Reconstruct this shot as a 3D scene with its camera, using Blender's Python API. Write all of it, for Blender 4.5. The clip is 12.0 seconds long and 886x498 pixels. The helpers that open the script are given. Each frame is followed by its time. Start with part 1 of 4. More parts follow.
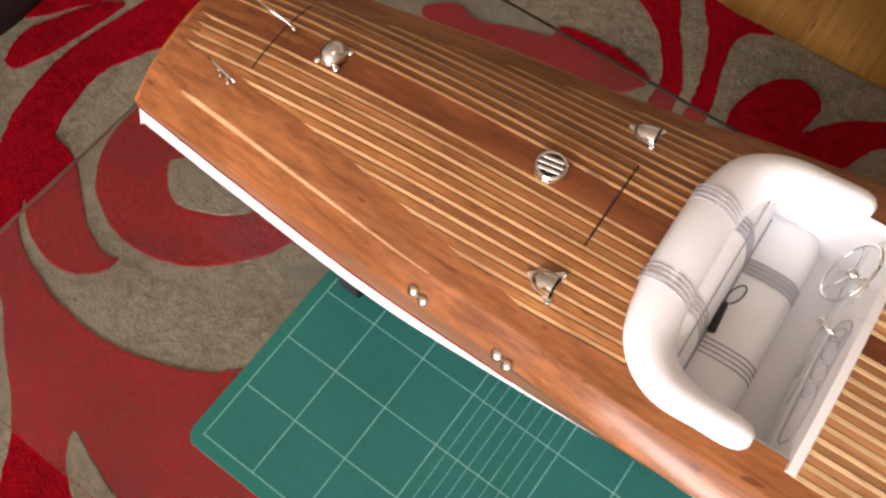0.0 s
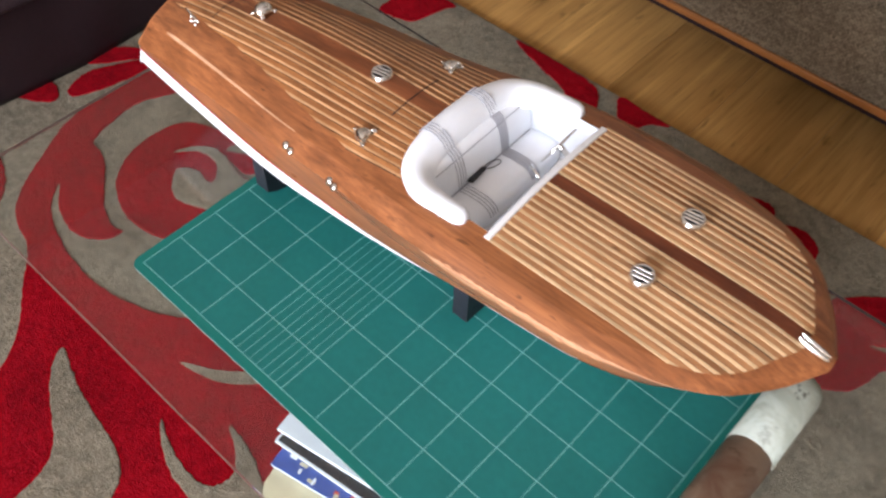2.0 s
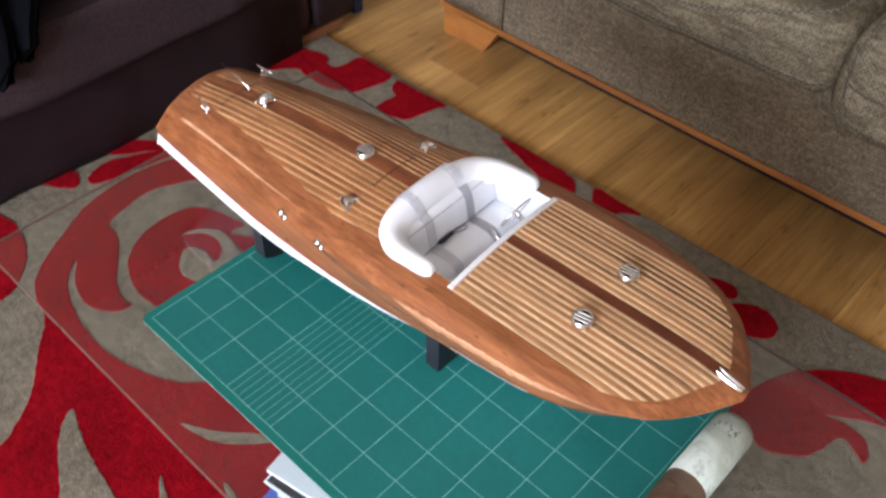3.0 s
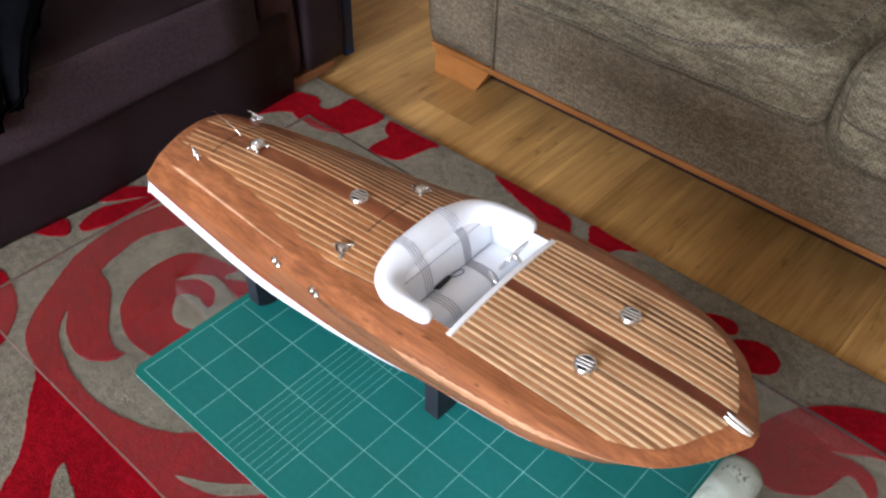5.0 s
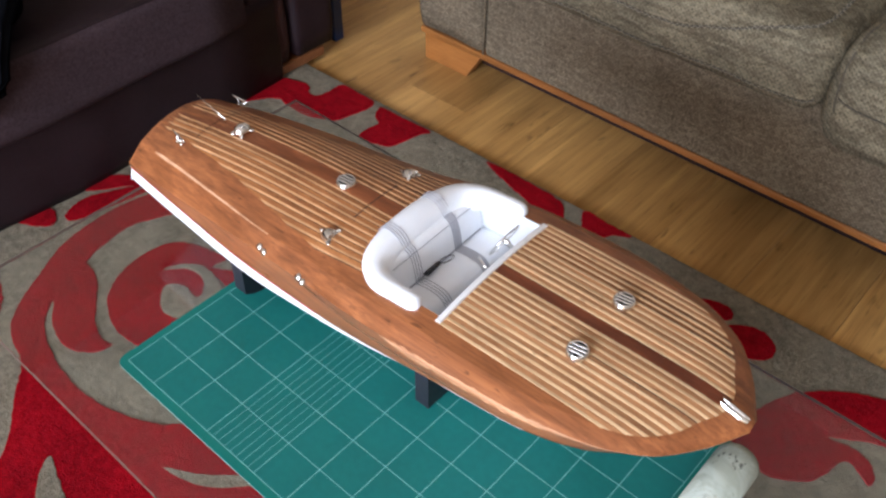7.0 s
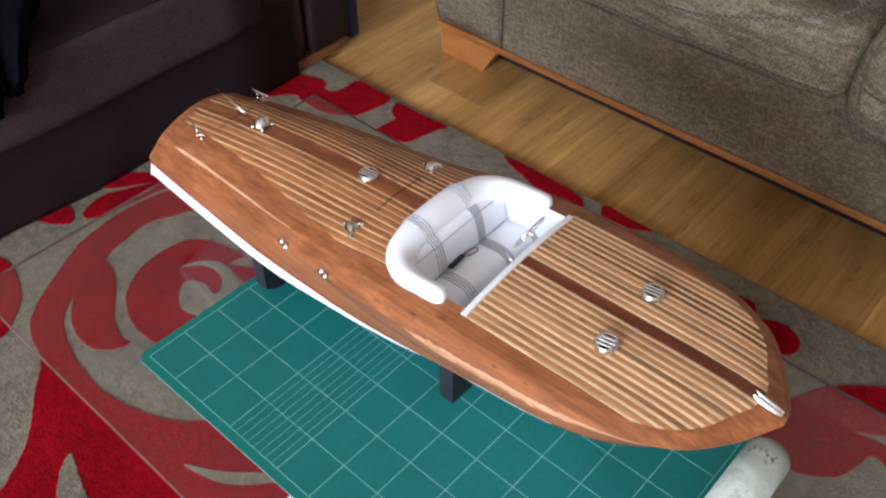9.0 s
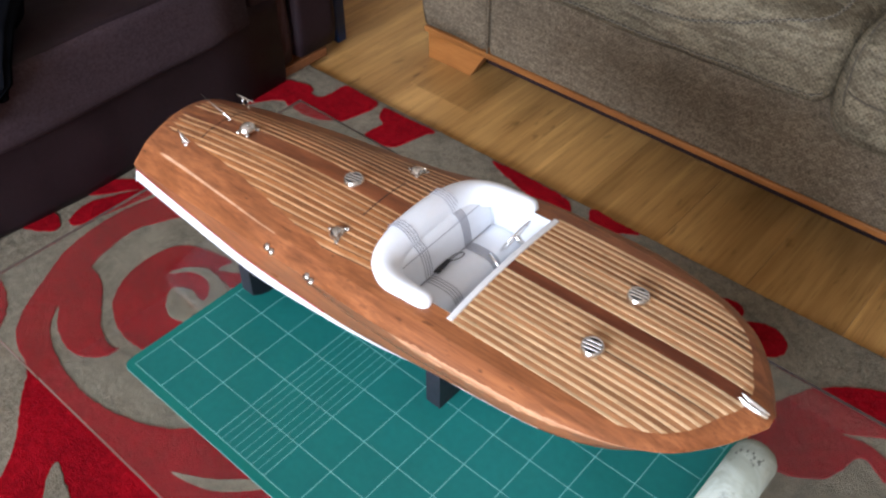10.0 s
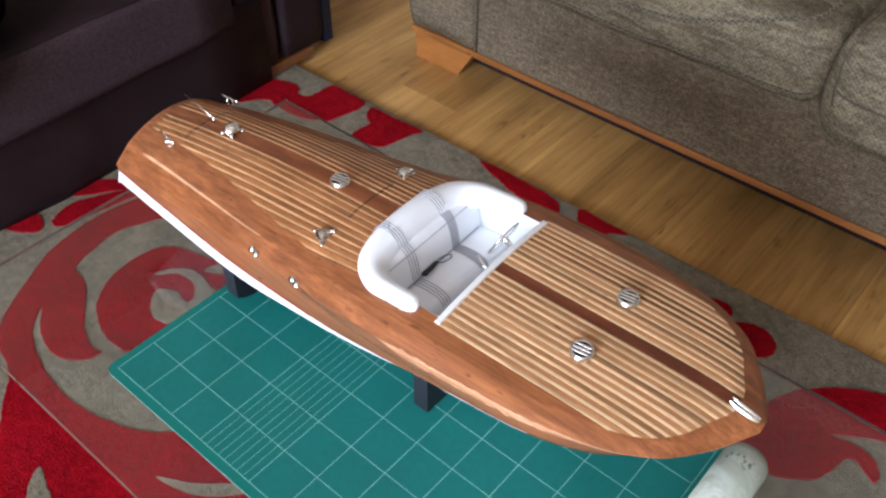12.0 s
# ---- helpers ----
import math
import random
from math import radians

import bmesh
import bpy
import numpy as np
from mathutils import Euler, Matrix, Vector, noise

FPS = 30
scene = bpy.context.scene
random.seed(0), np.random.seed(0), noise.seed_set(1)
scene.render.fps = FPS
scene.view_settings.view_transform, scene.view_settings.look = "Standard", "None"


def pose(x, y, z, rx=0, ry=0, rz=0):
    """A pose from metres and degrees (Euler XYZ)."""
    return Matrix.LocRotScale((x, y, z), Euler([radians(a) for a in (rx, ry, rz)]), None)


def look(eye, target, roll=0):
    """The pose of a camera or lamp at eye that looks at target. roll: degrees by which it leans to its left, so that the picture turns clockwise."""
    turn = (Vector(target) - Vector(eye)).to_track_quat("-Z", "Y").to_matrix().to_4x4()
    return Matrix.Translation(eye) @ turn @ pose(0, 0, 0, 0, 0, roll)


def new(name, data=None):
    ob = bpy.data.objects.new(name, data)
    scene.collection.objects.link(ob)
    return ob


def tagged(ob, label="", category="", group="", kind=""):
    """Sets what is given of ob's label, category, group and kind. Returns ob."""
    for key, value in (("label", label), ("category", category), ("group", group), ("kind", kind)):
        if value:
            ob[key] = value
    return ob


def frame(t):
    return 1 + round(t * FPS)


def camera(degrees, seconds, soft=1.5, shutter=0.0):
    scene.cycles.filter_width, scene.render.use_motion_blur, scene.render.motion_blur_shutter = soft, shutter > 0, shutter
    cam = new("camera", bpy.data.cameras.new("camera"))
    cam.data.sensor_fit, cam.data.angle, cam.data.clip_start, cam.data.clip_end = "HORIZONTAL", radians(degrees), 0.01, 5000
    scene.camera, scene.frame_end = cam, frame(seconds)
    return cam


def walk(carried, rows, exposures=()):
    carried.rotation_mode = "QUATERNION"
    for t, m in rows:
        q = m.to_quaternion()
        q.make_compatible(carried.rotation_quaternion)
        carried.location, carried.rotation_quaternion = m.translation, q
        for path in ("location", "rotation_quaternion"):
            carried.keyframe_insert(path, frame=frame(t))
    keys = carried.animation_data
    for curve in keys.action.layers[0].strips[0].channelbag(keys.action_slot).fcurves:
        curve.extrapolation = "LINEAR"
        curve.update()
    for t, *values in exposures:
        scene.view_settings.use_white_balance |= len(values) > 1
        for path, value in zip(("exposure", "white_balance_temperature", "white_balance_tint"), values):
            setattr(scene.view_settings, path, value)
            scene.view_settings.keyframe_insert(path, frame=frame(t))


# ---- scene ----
cam = camera(52.2, 12.0, soft=2.4, shutter=0.5)
PATH = [
    (0, (0.25, -0.037, 1.11), (-0.255, 0.677, -0.688), 1.1),
    (0.3, (0.279, -0.052, 1.123), (-0.282, 0.672, -0.655), -0.1),
    (0.5, (0.312, -0.073, 1.138), (-0.311, 0.703, -0.597), -1.2),
    (0.7, (0.335, -0.103, 1.155), (-0.273, 0.736, -0.556), 0.2),
    (1, (0.39, -0.153, 1.173), (-0.212, 0.728, -0.518), 0.1),
    (1.2, (0.421, -0.173, 1.185), (-0.202, 0.725, -0.49), -0.3),
    (1.4, (0.474, -0.165, 1.195), (-0.23, 0.713, -0.458), -2.1),
    (1.5, (0.505, -0.182, 1.197), (-0.211, 0.713, -0.442), -1.0),
    (1.8, (0.592, -0.213, 1.211), (-0.177, 0.694, -0.397), 1.4),
    (2, (0.641, -0.23, 1.222), (-0.168, 0.695, -0.356), 2.0),
    (2.2, (0.679, -0.252, 1.24), (-0.159, 0.678, -0.319), 2.1),
    (2.5, (0.725, -0.28, 1.259), (-0.178, 0.669, -0.253), 2.1),
    (2.8, (0.742, -0.296, 1.282), (-0.179, 0.715, -0.178), 2.3),
    (3, (0.75, -0.296, 1.284), (-0.191, 0.748, -0.14), 1.8),
    (3.5, (0.739, -0.299, 1.287), (-0.217, 0.793, -0.088), 1.4),
    (3.7, (0.738, -0.297, 1.284), (-0.225, 0.792, -0.089), 1.1),
    (5.5, (0.733, -0.281, 1.277), (-0.238, 0.812, -0.088), 0.9),
    (6, (0.731, -0.28, 1.274), (-0.234, 0.81, -0.098), 0.9),
    (6.5, (0.73, -0.276, 1.27), (-0.228, 0.814, -0.106), 0.9),
    (7, (0.73, -0.269, 1.26), (-0.22, 0.819, -0.124), 0.8),
    (7.2, (0.741, -0.26, 1.24), (-0.212, 0.801, -0.163), -0.4),
    (9, (0.718, -0.274, 1.247), (-0.251, 0.794, -0.139), -0.3),
    (9.5, (0.721, -0.273, 1.249), (-0.236, 0.812, -0.131), -0.2),
    (10, (0.721, -0.27, 1.246), (-0.237, 0.817, -0.132), -0.1),
    (10.5, (0.722, -0.264, 1.246), (-0.232, 0.824, -0.133), -0.2),
    (11, (0.719, -0.261, 1.244), (-0.227, 0.833, -0.137), 0.1),
    (11.5, (0.716, -0.259, 1.239), (-0.229, 0.839, -0.14), 0.2),
    (12, (0.714, -0.261, 1.24), (-0.223, 0.842, -0.14), 0.5),
]
walk(cam, [(t, look(eye, target, roll)) for t, eye, target, roll in PATH], [(0.0, -0.05, 7450, 23), (0.5, 0.27, 7000, 22), (1.0, 0.08, 6900, 19), (1.5, 0.06, 6250, 16), (2.5, -0.02, 6200, 19), (3.5, -0.03, 5900, 16), (5.5, 0.0, 5850, 15), (7.0, -0.01, 5850, 15), (9.2, -0.09, 5850, 16), (10.0, 0.0, 5800, 15), (12.0, 0.01, 5770, 14)])

# ---- light: daylight from one window behind the camera ----
WORLD = bpy.data.worlds.new("sky")
scene.world = WORLD
WORLD.use_nodes = True
sky = WORLD.node_tree.nodes.new("ShaderNodeTexSky")
sky.sky_type, sky.sun_disc = "NISHITA", False
sky.sun_elevation, sky.sun_rotation = radians(40), radians(200)
WORLD.node_tree.links.new(sky.outputs[0], WORLD.node_tree.nodes["Background"].inputs[0])
WORLD.node_tree.nodes["Background"].inputs[1].default_value = 0.12


def window_light(name, x0, x1, z0, z1, y, power, colour):
    data = bpy.data.lights.new(name, "AREA")
    data.shape, data.size, data.size_y = "RECTANGLE", x1 - x0, z1 - z0
    data.energy, data.color = power, colour
    ob = new(name, data)
    ob.matrix_world = look(((x0 + x1) / 2, y, (z0 + z1) / 2), ((x0 + x1) / 2, y + 1, (z0 + z1) / 2 - 0.25))
    return ob


window_light("window_daylight", -0.5, 1.9, 0.85, 2.25, -3.98, 388.0, (0.87, 0.935, 1.0))


# ---- materials ----
class Mat:
    """A small wrapper round a node material with object-space coordinates."""

    def __init__(self, name, rough=0.5, metal=0.0, **inputs):
        self.m = bpy.data.materials.new(name)
        self.m.use_nodes = True
        self.t = self.m.node_tree
        self.b = self.t.nodes["Principled BSDF"]
        self.set("Roughness", rough)
        self.set("Metallic", metal)
        for k, v in inputs.items():
            self.set(k.replace("_", " "), v)
        self.co = self.t.nodes.new("ShaderNodeTexCoord").outputs["Object"]

    def set(self, key, value):
        socket = self.b.inputs[key]
        if isinstance(value, bpy.types.NodeSocket):
            self.t.links.new(value, socket)
        else:
            socket.default_value = value

    def node(self, kind, **inputs):
        n = self.t.nodes.new(kind)
        for k, v in inputs.items():
            k = k.replace("_", " ")
            if isinstance(v, bpy.types.NodeSocket):
                self.t.links.new(v, n.inputs[k])
            else:
                n.inputs[k].default_value = v
        return n

    def stretched(self, sx, sy, sz, shift=None):
        n = self.node("ShaderNodeMapping", Vector=self.co, Scale=(sx, sy, sz))
        if shift is not None:
            self.t.links.new(shift, n.inputs["Location"])
        return n.outputs[0]

    def noise(self, vec, scale, detail=4.0, rough=0.55, distort=0.0):
        return self.node("ShaderNodeTexNoise", Vector=vec, Scale=scale, Detail=detail, Roughness=rough, Distortion=distort).outputs["Fac"]

    def ramp(self, fac, *stops):
        n = self.node("ShaderNodeValToRGB", Fac=fac)
        e = n.color_ramp.elements
        while len(e) < len(stops):
            e.new(0.5)
        for el, (p, c) in zip(e, stops):
            el.position, el.color = p, (*c, 1)
        return n.outputs["Color"]

    def mix(self, a, b, fac, how="MIX"):
        n = self.t.nodes.new("ShaderNodeMix")
        n.data_type, n.blend_type = "RGBA", how
        for key, v in ((0, fac), (6, a), (7, b)):
            if isinstance(v, bpy.types.NodeSocket):
                self.t.links.new(v, n.inputs[key])
            else:
                n.inputs[key].default_value = v if key == 0 else (*v, 1)
        return n.outputs[2]

    def math(self, op, a, b=0.0):
        n = self.t.nodes.new("ShaderNodeMath")
        n.operation = op
        for i, v in enumerate((a, b)):
            if isinstance(v, bpy.types.NodeSocket):
                self.t.links.new(v, n.inputs[i])
            else:
                n.inputs[i].default_value = v
        return n.outputs[0]

    def random(self):
        return self.t.nodes.new("ShaderNodeObjectInfo").outputs["Random"]

    def bump(self, height, strength=0.3, distance=0.001):
        n = self.node("ShaderNodeBump", Strength=strength, Distance=distance, Height=height)
        self.set("Normal", n.outputs[0])


def wood(name, dark, light, rough=0.28, coat=0.5, grain=1.0, spread=0.35, fine=260.0):
    """Varnished wood with its grain along x; pieces vary by their random value."""
    k = Mat(name, rough, Coat_Weight=coat, Coat_Roughness=0.19, Specular_IOR_Level=0.3)
    r = k.random()
    off = k.node("ShaderNodeCombineXYZ", X=k.math("MULTIPLY", r, 7.0), Y=k.math("MULTIPLY", r, 3.0), Z=k.math("MULTIPLY", r, 5.0)).outputs[0]
    long = k.noise(k.stretched(5 * grain, 60 * grain, 60 * grain, off), 1.0, 5, 0.6, 0.8)
    fibre = k.noise(k.stretched(9 * grain, fine, fine, off), 1.0, 4, 0.65, 0.3)
    pores = k.noise(k.stretched(60 * grain, fine * 2.4, fine * 2.4, off), 1.0, 2, 0.6)
    spots = k.noise(k.stretched(55 * grain, 170 * grain, 170 * grain, off), 1.0, 2, 0.4)
    both = k.math("ADD", k.math("MULTIPLY", long, 0.5), k.math("MULTIPLY", fibre, 0.5))
    base = k.ramp(both, (0.34, dark), (0.52, tuple((a + b) / 2 for a, b in zip(dark, light))), (0.68, light))
    base = k.mix(base, tuple(c * 0.4 for c in dark), k.ramp(pores, (0.58, (0, 0, 0)), (0.8, (0.6, 0.6, 0.6))))
    base = k.mix(base, tuple(c * 0.35 for c in dark), k.ramp(spots, (0.69, (0, 0, 0)), (0.76, (0.6, 0.6, 0.6))))
    figure = k.noise(k.stretched(9 * grain, 26 * grain, 26 * grain, off), 1.0, 3, 0.5, 1.2)
    base = k.mix(base, k.ramp(figure, (0.32, (0.7, 0.68, 0.66)), (0.5, (1.0, 1.0, 1.0)), (0.68, (1.26, 1.3, 1.34))), 0.75, "MULTIPLY")
    tone = k.math("ADD", k.math("MULTIPLY", r, spread), 1.0 - spread / 2)
    base = k.mix(base, k.node("ShaderNodeCombineXYZ", X=tone, Y=tone, Z=tone).outputs[0], 1.0, "MULTIPLY")
    k.set("Base Color", base)
    k.set("Roughness", k.ramp(long, (0.2, (rough * 0.8,) * 3), (0.8, (rough * 1.25,) * 3)))
    k.bump(fibre, 0.07, 0.0004)
    return k.m


def plain(name, colour, rough=0.5, metal=0.0, var=0.12, scale=30.0, bump=0.0, **kw):
    k = Mat(name, rough, metal, **kw)
    n1, n2 = k.noise(k.co, scale, 4), k.noise(k.co, scale * 9, 3)
    n = k.math("ADD", k.math("MULTIPLY", n1, 0.6), k.math("MULTIPLY", n2, 0.4))
    k.set("Base Color", k.ramp(n, (0.3, tuple(c * (1 - var) for c in colour)), (0.7, tuple(min(1, c * (1 + var)) for c in colour))))
    k.set("Roughness", k.ramp(n1, (0.3, (rough * 0.85,) * 3), (0.7, (min(1, rough * 1.15),) * 3)))
    if bump:
        k.bump(n2, bump, 0.001)
    return k.m


def cloth(name, c1, c2, weave=420.0, fuzz=0.6, patch=9.0, bump=0.6, streak=0.0, crease=0.0, basket=0.0):
    """Woven upholstery: threads both ways, a slanting basket weave of that pitch, worn patches, streaks and creases."""
    k = Mat(name, 0.95, Specular_IOR_Level=0.08)
    wa = k.noise(k.stretched(weave, weave * 0.45, weave * 0.45), 1.0, 2, 0.6)
    wb = k.noise(k.stretched(weave * 0.45, weave, weave), 1.0, 2, 0.6)
    threads = k.math("MAXIMUM", wa, wb)
    if basket:
        xyz = k.node("ShaderNodeSeparateXYZ", Vector=k.co).outputs
        drop = k.math("ADD", xyz[1], xyz[2])
        wander = k.math("MULTIPLY", k.noise(k.co, 22.0, 2), basket * 1.6)
        turn = math.tau / basket
        one = k.math("SINE", k.math("MULTIPLY", k.math("ADD", xyz[0], wander), turn))
        two = k.math("SINE", k.math("MULTIPLY", k.math("SUBTRACT", drop, wander), turn))
        lattice = k.math("MULTIPLY", k.math("ADD", k.math("MULTIPLY", one, two), 1.0), 0.5)
        threads = k.math("ADD", k.math("MULTIPLY", threads, 0.84), k.math("MULTIPLY", lattice, 0.16))
    big = k.noise(k.co, patch, 5, 0.6, 0.4)
    base = k.mix(k.ramp(threads, (0.36, c1), (0.72, c2)), k.ramp(big, (0.3, (0.7, 0.7, 0.7)), (0.7, (1.14, 1.12, 1.1))), fuzz, "MULTIPLY")
    height = threads
    if streak:
        drawn = k.noise(k.stretched(28, 60, 150), 1.0, 5, 0.65, 0.6)
        base = k.mix(base, k.ramp(drawn, (0.36, (0.6, 0.58, 0.56)), (0.62, (1.25, 1.24, 1.22))), streak, "MULTIPLY")
        height = k.math("ADD", height, k.math("MULTIPLY", drawn, streak))
    if crease:
        turned = k.node("ShaderNodeMapping", Vector=k.co, Rotation=(0, radians(38), 0), Scale=(6, 14, 34)).outputs[0]
        lines = k.noise(turned, 1.0, 4, 0.5, 1.6)
        # fold shading is multiplied into the colour: hollows darker, ridges lighter
        base = k.mix(base, k.ramp(lines, (0.36, (0.62, 0.6, 0.58)), (0.5, (1.0, 1.0, 1.0)), (0.66, (1.22, 1.22, 1.2))), crease, "MULTIPLY")
        height = k.math("ADD", height, k.math("MULTIPLY", lines, 2.0 * crease))
    k.set("Base Color", base)
    k.bump(height, bump, 0.002)
    return k.m


def pile(name, c1, c2):
    """Cut carpet pile."""
    k = Mat(name, 1.0, Specular_IOR_Level=0.06)
    tuft = k.noise(k.co, 330.0, 3, 0.75)
    mid = k.noise(k.co, 60.0, 4, 0.6)
    big = k.noise(k.co, 7.0, 4, 0.6, 0.5)
    n = k.math("ADD", k.math("ADD", k.math("MULTIPLY", tuft, 0.45), k.math("MULTIPLY", mid, 0.3)), k.math("MULTIPLY", big, 0.25))
    k.set("Base Color", k.ramp(n, (0.38, c1), (0.6, c2)))
    k.bump(k.math("ADD", tuft, mid), 1.0, 0.006)
    return k.m


def blotched(name, c1, c2):
    """Printed paper with soft clouds and a few darker marks."""
    k = Mat(name, 0.65, Specular_IOR_Level=0.3)
    cloud = k.noise(k.co, 26.0, 5, 0.6, 0.8)
    mark = k.noise(k.co, 55.0, 5, 0.7, 0.4)
    base = k.ramp(cloud, (0.4, c2), (0.6, c1))
    k.set("Base Color", k.mix(base, tuple(c * 0.55 for c in c2), k.ramp(mark, (0.58, (0, 0, 0)), (0.68, (0.75, 0.75, 0.75)))))
    k.bump(cloud, 0.3, 0.002)
    return k.m


MAHOGANY = wood("mahogany_varnish", (0.172, 0.052, 0.016), (0.455, 0.164, 0.056), 0.34, 0.2)
HULLWOOD = wood("hull_mahogany", (0.165, 0.05, 0.018), (0.44, 0.16, 0.054), 0.3, 0.35, 0.7)
PLANKWOOD = wood("deck_plank", (0.185, 0.062, 0.018), (0.43, 0.172, 0.054), 0.34, 0.25, 1.0, 0.3)
FOREWOOD = wood("fore_deck_plank", (0.288, 0.12, 0.0485), (0.55, 0.276, 0.119), 0.36, 0.12, 1.0, 0.5)
MAPLE = wood("maple_strip", (0.55, 0.35, 0.172), (0.79, 0.552, 0.308), 0.36, 0.12, 1.0, 0.25)
MAPLEAFT = wood("aft_maple_strip", (0.46, 0.235, 0.1), (0.7, 0.4, 0.195), 0.34, 0.17, 1.0, 0.25)
KINGAFT = wood("aft_king_plank", (0.13, 0.037, 0.012), (0.33, 0.105, 0.036), 0.32, 0.28)
KING = wood("king_plank", (0.11, 0.027, 0.01), (0.21, 0.058, 0.021), 0.32, 0.17)
# pale colour for the painted highlight on the aft ridge
RIDGELIGHT = wood("rubbed_edge", (0.46, 0.23, 0.12), (0.68, 0.4, 0.23), 0.3, 0.4, 1.0, 0.1)
# lighter colour that paints the reflections on the fore edge
EDGEGLINT = wood("painted_glint", (0.42, 0.185, 0.085), (0.72, 0.39, 0.21), 0.5, 0.08, 2.2, 0.1)
CAULK = plain("dark_caulk", (0.05, 0.017, 0.008), 0.5)
TWINE = plain("taupe_thread", (0.215, 0.185, 0.13), 0.9, 0.0, 0.2, 80.0)
GROOVE = plain("seam_groove", (0.07, 0.058, 0.04), 0.95)
SEAM = plain("seam_dark", (0.035, 0.014, 0.008), 0.6)
CHROME = plain("chrome", (0.82, 0.81, 0.79), 0.1, 1.0, 0.03)
WHITE = plain("white_paint", (0.82, 0.82, 0.82), 0.3, 0.0, 0.03, Coat_Weight=0.4)
LEATHER = plain("white_vinyl", (0.88, 0.905, 0.935), 0.42, 0.0, 0.03, 60.0, 0.12)
BANDGREY = plain("grey_band", (0.47, 0.48, 0.52), 0.6)
STITCH = plain("grey_thread", (0.36, 0.37, 0.41), 0.8)
DASHMAT = plain("dash_white", (0.8, 0.81, 0.82), 0.35, 0.0, 0.03)
REDLINE = plain("red_line", (0.5, 0.03, 0.06), 0.4)
BLACK = plain("black_plastic", (0.012, 0.012, 0.014), 0.5)
SLOTSHADE = plain("slot_shade", (0.035, 0.037, 0.04), 0.9, Specular_IOR_Level=0.0)
STAND = plain("stand_black", (0.010, 0.0105, 0.016), 0.55, 0.0, 0.25, 40.0, 0.15)
MAT_GREEN = plain("mat_green", (0.0105, 0.144, 0.129), 0.62, 0.0, 0.12, 14.0, 0.1, Specular_IOR_Level=0.25)
MAT_EDGE = plain("mat_border_green", (0.008, 0.15, 0.122), 0.6, 0.0, 0.08, 20.0, Specular_IOR_Level=0.25)
MAT_LINE = plain("mat_print", (0.165, 0.41, 0.375), 0.6, 0.0, 0.3, 60.0, Specular_IOR_Level=0.25)
MAT_CORE = plain("mat_core", (0.2, 0.27, 0.245), 0.6)
RUG_GREY = pile("rug_grey_pile", (0.138, 0.116, 0.081), (0.358, 0.308, 0.22))
RUG_RED = pile("rug_red_pile", (0.18, 0.0016, 0.0055), (0.43, 0.004, 0.0115))
FABRIC = cloth("taupe_weave", (0.076, 0.059, 0.038), (0.24, 0.192, 0.13), 230.0, 0.7, 9.0, 0.7, 0.45, 0.0, 0.008)
CHENILLE = cloth("taupe_chenille", (0.087, 0.074, 0.048), (0.262, 0.226, 0.154), 230.0, 0.9, 8.0, 0.9, 0.6, 0.75, 0.009)
SUEDE = cloth("brown_suede", (0.035, 0.0217, 0.0255), (0.062, 0.042, 0.0475), 260.0, 0.6, 6.0, 0.2)
LEATHERB = plain("dark_brown_leather", (0.0148, 0.0066, 0.0084), 0.65, 0.0, 0.3, 12.0, 0.2, Specular_IOR_Level=0.25)
ARMHIDE = plain("worn_brown_leather", (0.034, 0.0145, 0.015), 0.6, 0.0, 0.3, 12.0, 0.2, Specular_IOR_Level=0.25)
DENIM = plain("black_cloth", (0.004, 0.0042, 0.0052), 1.0, 0.0, 0.3, 25.0, 0.4, Specular_IOR_Level=0.0)
PINE = wood("pine_rail", (0.25, 0.088, 0.018), (0.38, 0.15, 0.036), 0.45, 0.2, 0.4)
FLOORWOOD = wood("oak_laminate", (0.35, 0.175, 0.048), (0.64, 0.37, 0.118), 0.42, 0.15, 0.22, 0.26, 95.0)
SKIRTWOOD = wood("stained_skirting", (0.18, 0.066, 0.024), (0.31, 0.125, 0.048), 0.45, 0.2, 0.4)
WALL = plain("wall_paint", (0.34, 0.29, 0.23), 0.9, 0.0, 0.04, 6.0, 0.1)
CEILING = plain("ceiling_paint", (0.68, 0.66, 0.63), 0.9, 0.0, 0.02, 6.0, 0.1)
BLUE = plain("blue_card", (0.008, 0.028, 0.09), 0.5)
ROLLPAPER = blotched("pale_roll", (0.4, 0.425, 0.36), (0.28, 0.3, 0.235))
ROLLPINK = blotched("pinkish_roll", (0.44, 0.34, 0.26), (0.32, 0.2, 0.15))
INKGREY = plain("ink_grey", (0.12, 0.125, 0.1), 0.7)
PAPER = plain("pale_paper", (0.8, 0.87, 0.9), 0.35, 0.0, 0.06, 14.0)
CREAM = plain("cream_paper", (0.6, 0.55, 0.36), 0.5, 0.0, 0.2, 40.0)
INKBLUE = plain("ink_blue", (0.05, 0.1, 0.36), 0.35, 0.0, 0.35, 70.0)
INKRED = plain("ink_red", (0.55, 0.06, 0.03), 0.35, 0.0, 0.3, 60.0)

GLASS = Mat("table_glass", 0.0, Transmission_Weight=1.0, IOR=1.5, Base_Color=(0.9, 0.93, 0.92, 1)).m
# shaded copy of the glass edge: near-black colour keeps light off the far sides
SHADEDRIM = plain("shaded_glass_rim", (0.022, 0.014, 0.012), 0.9, 0.0, 0.2, 25.0, Specular_IOR_Level=0.0)
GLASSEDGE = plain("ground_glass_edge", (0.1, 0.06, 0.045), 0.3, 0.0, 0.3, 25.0)


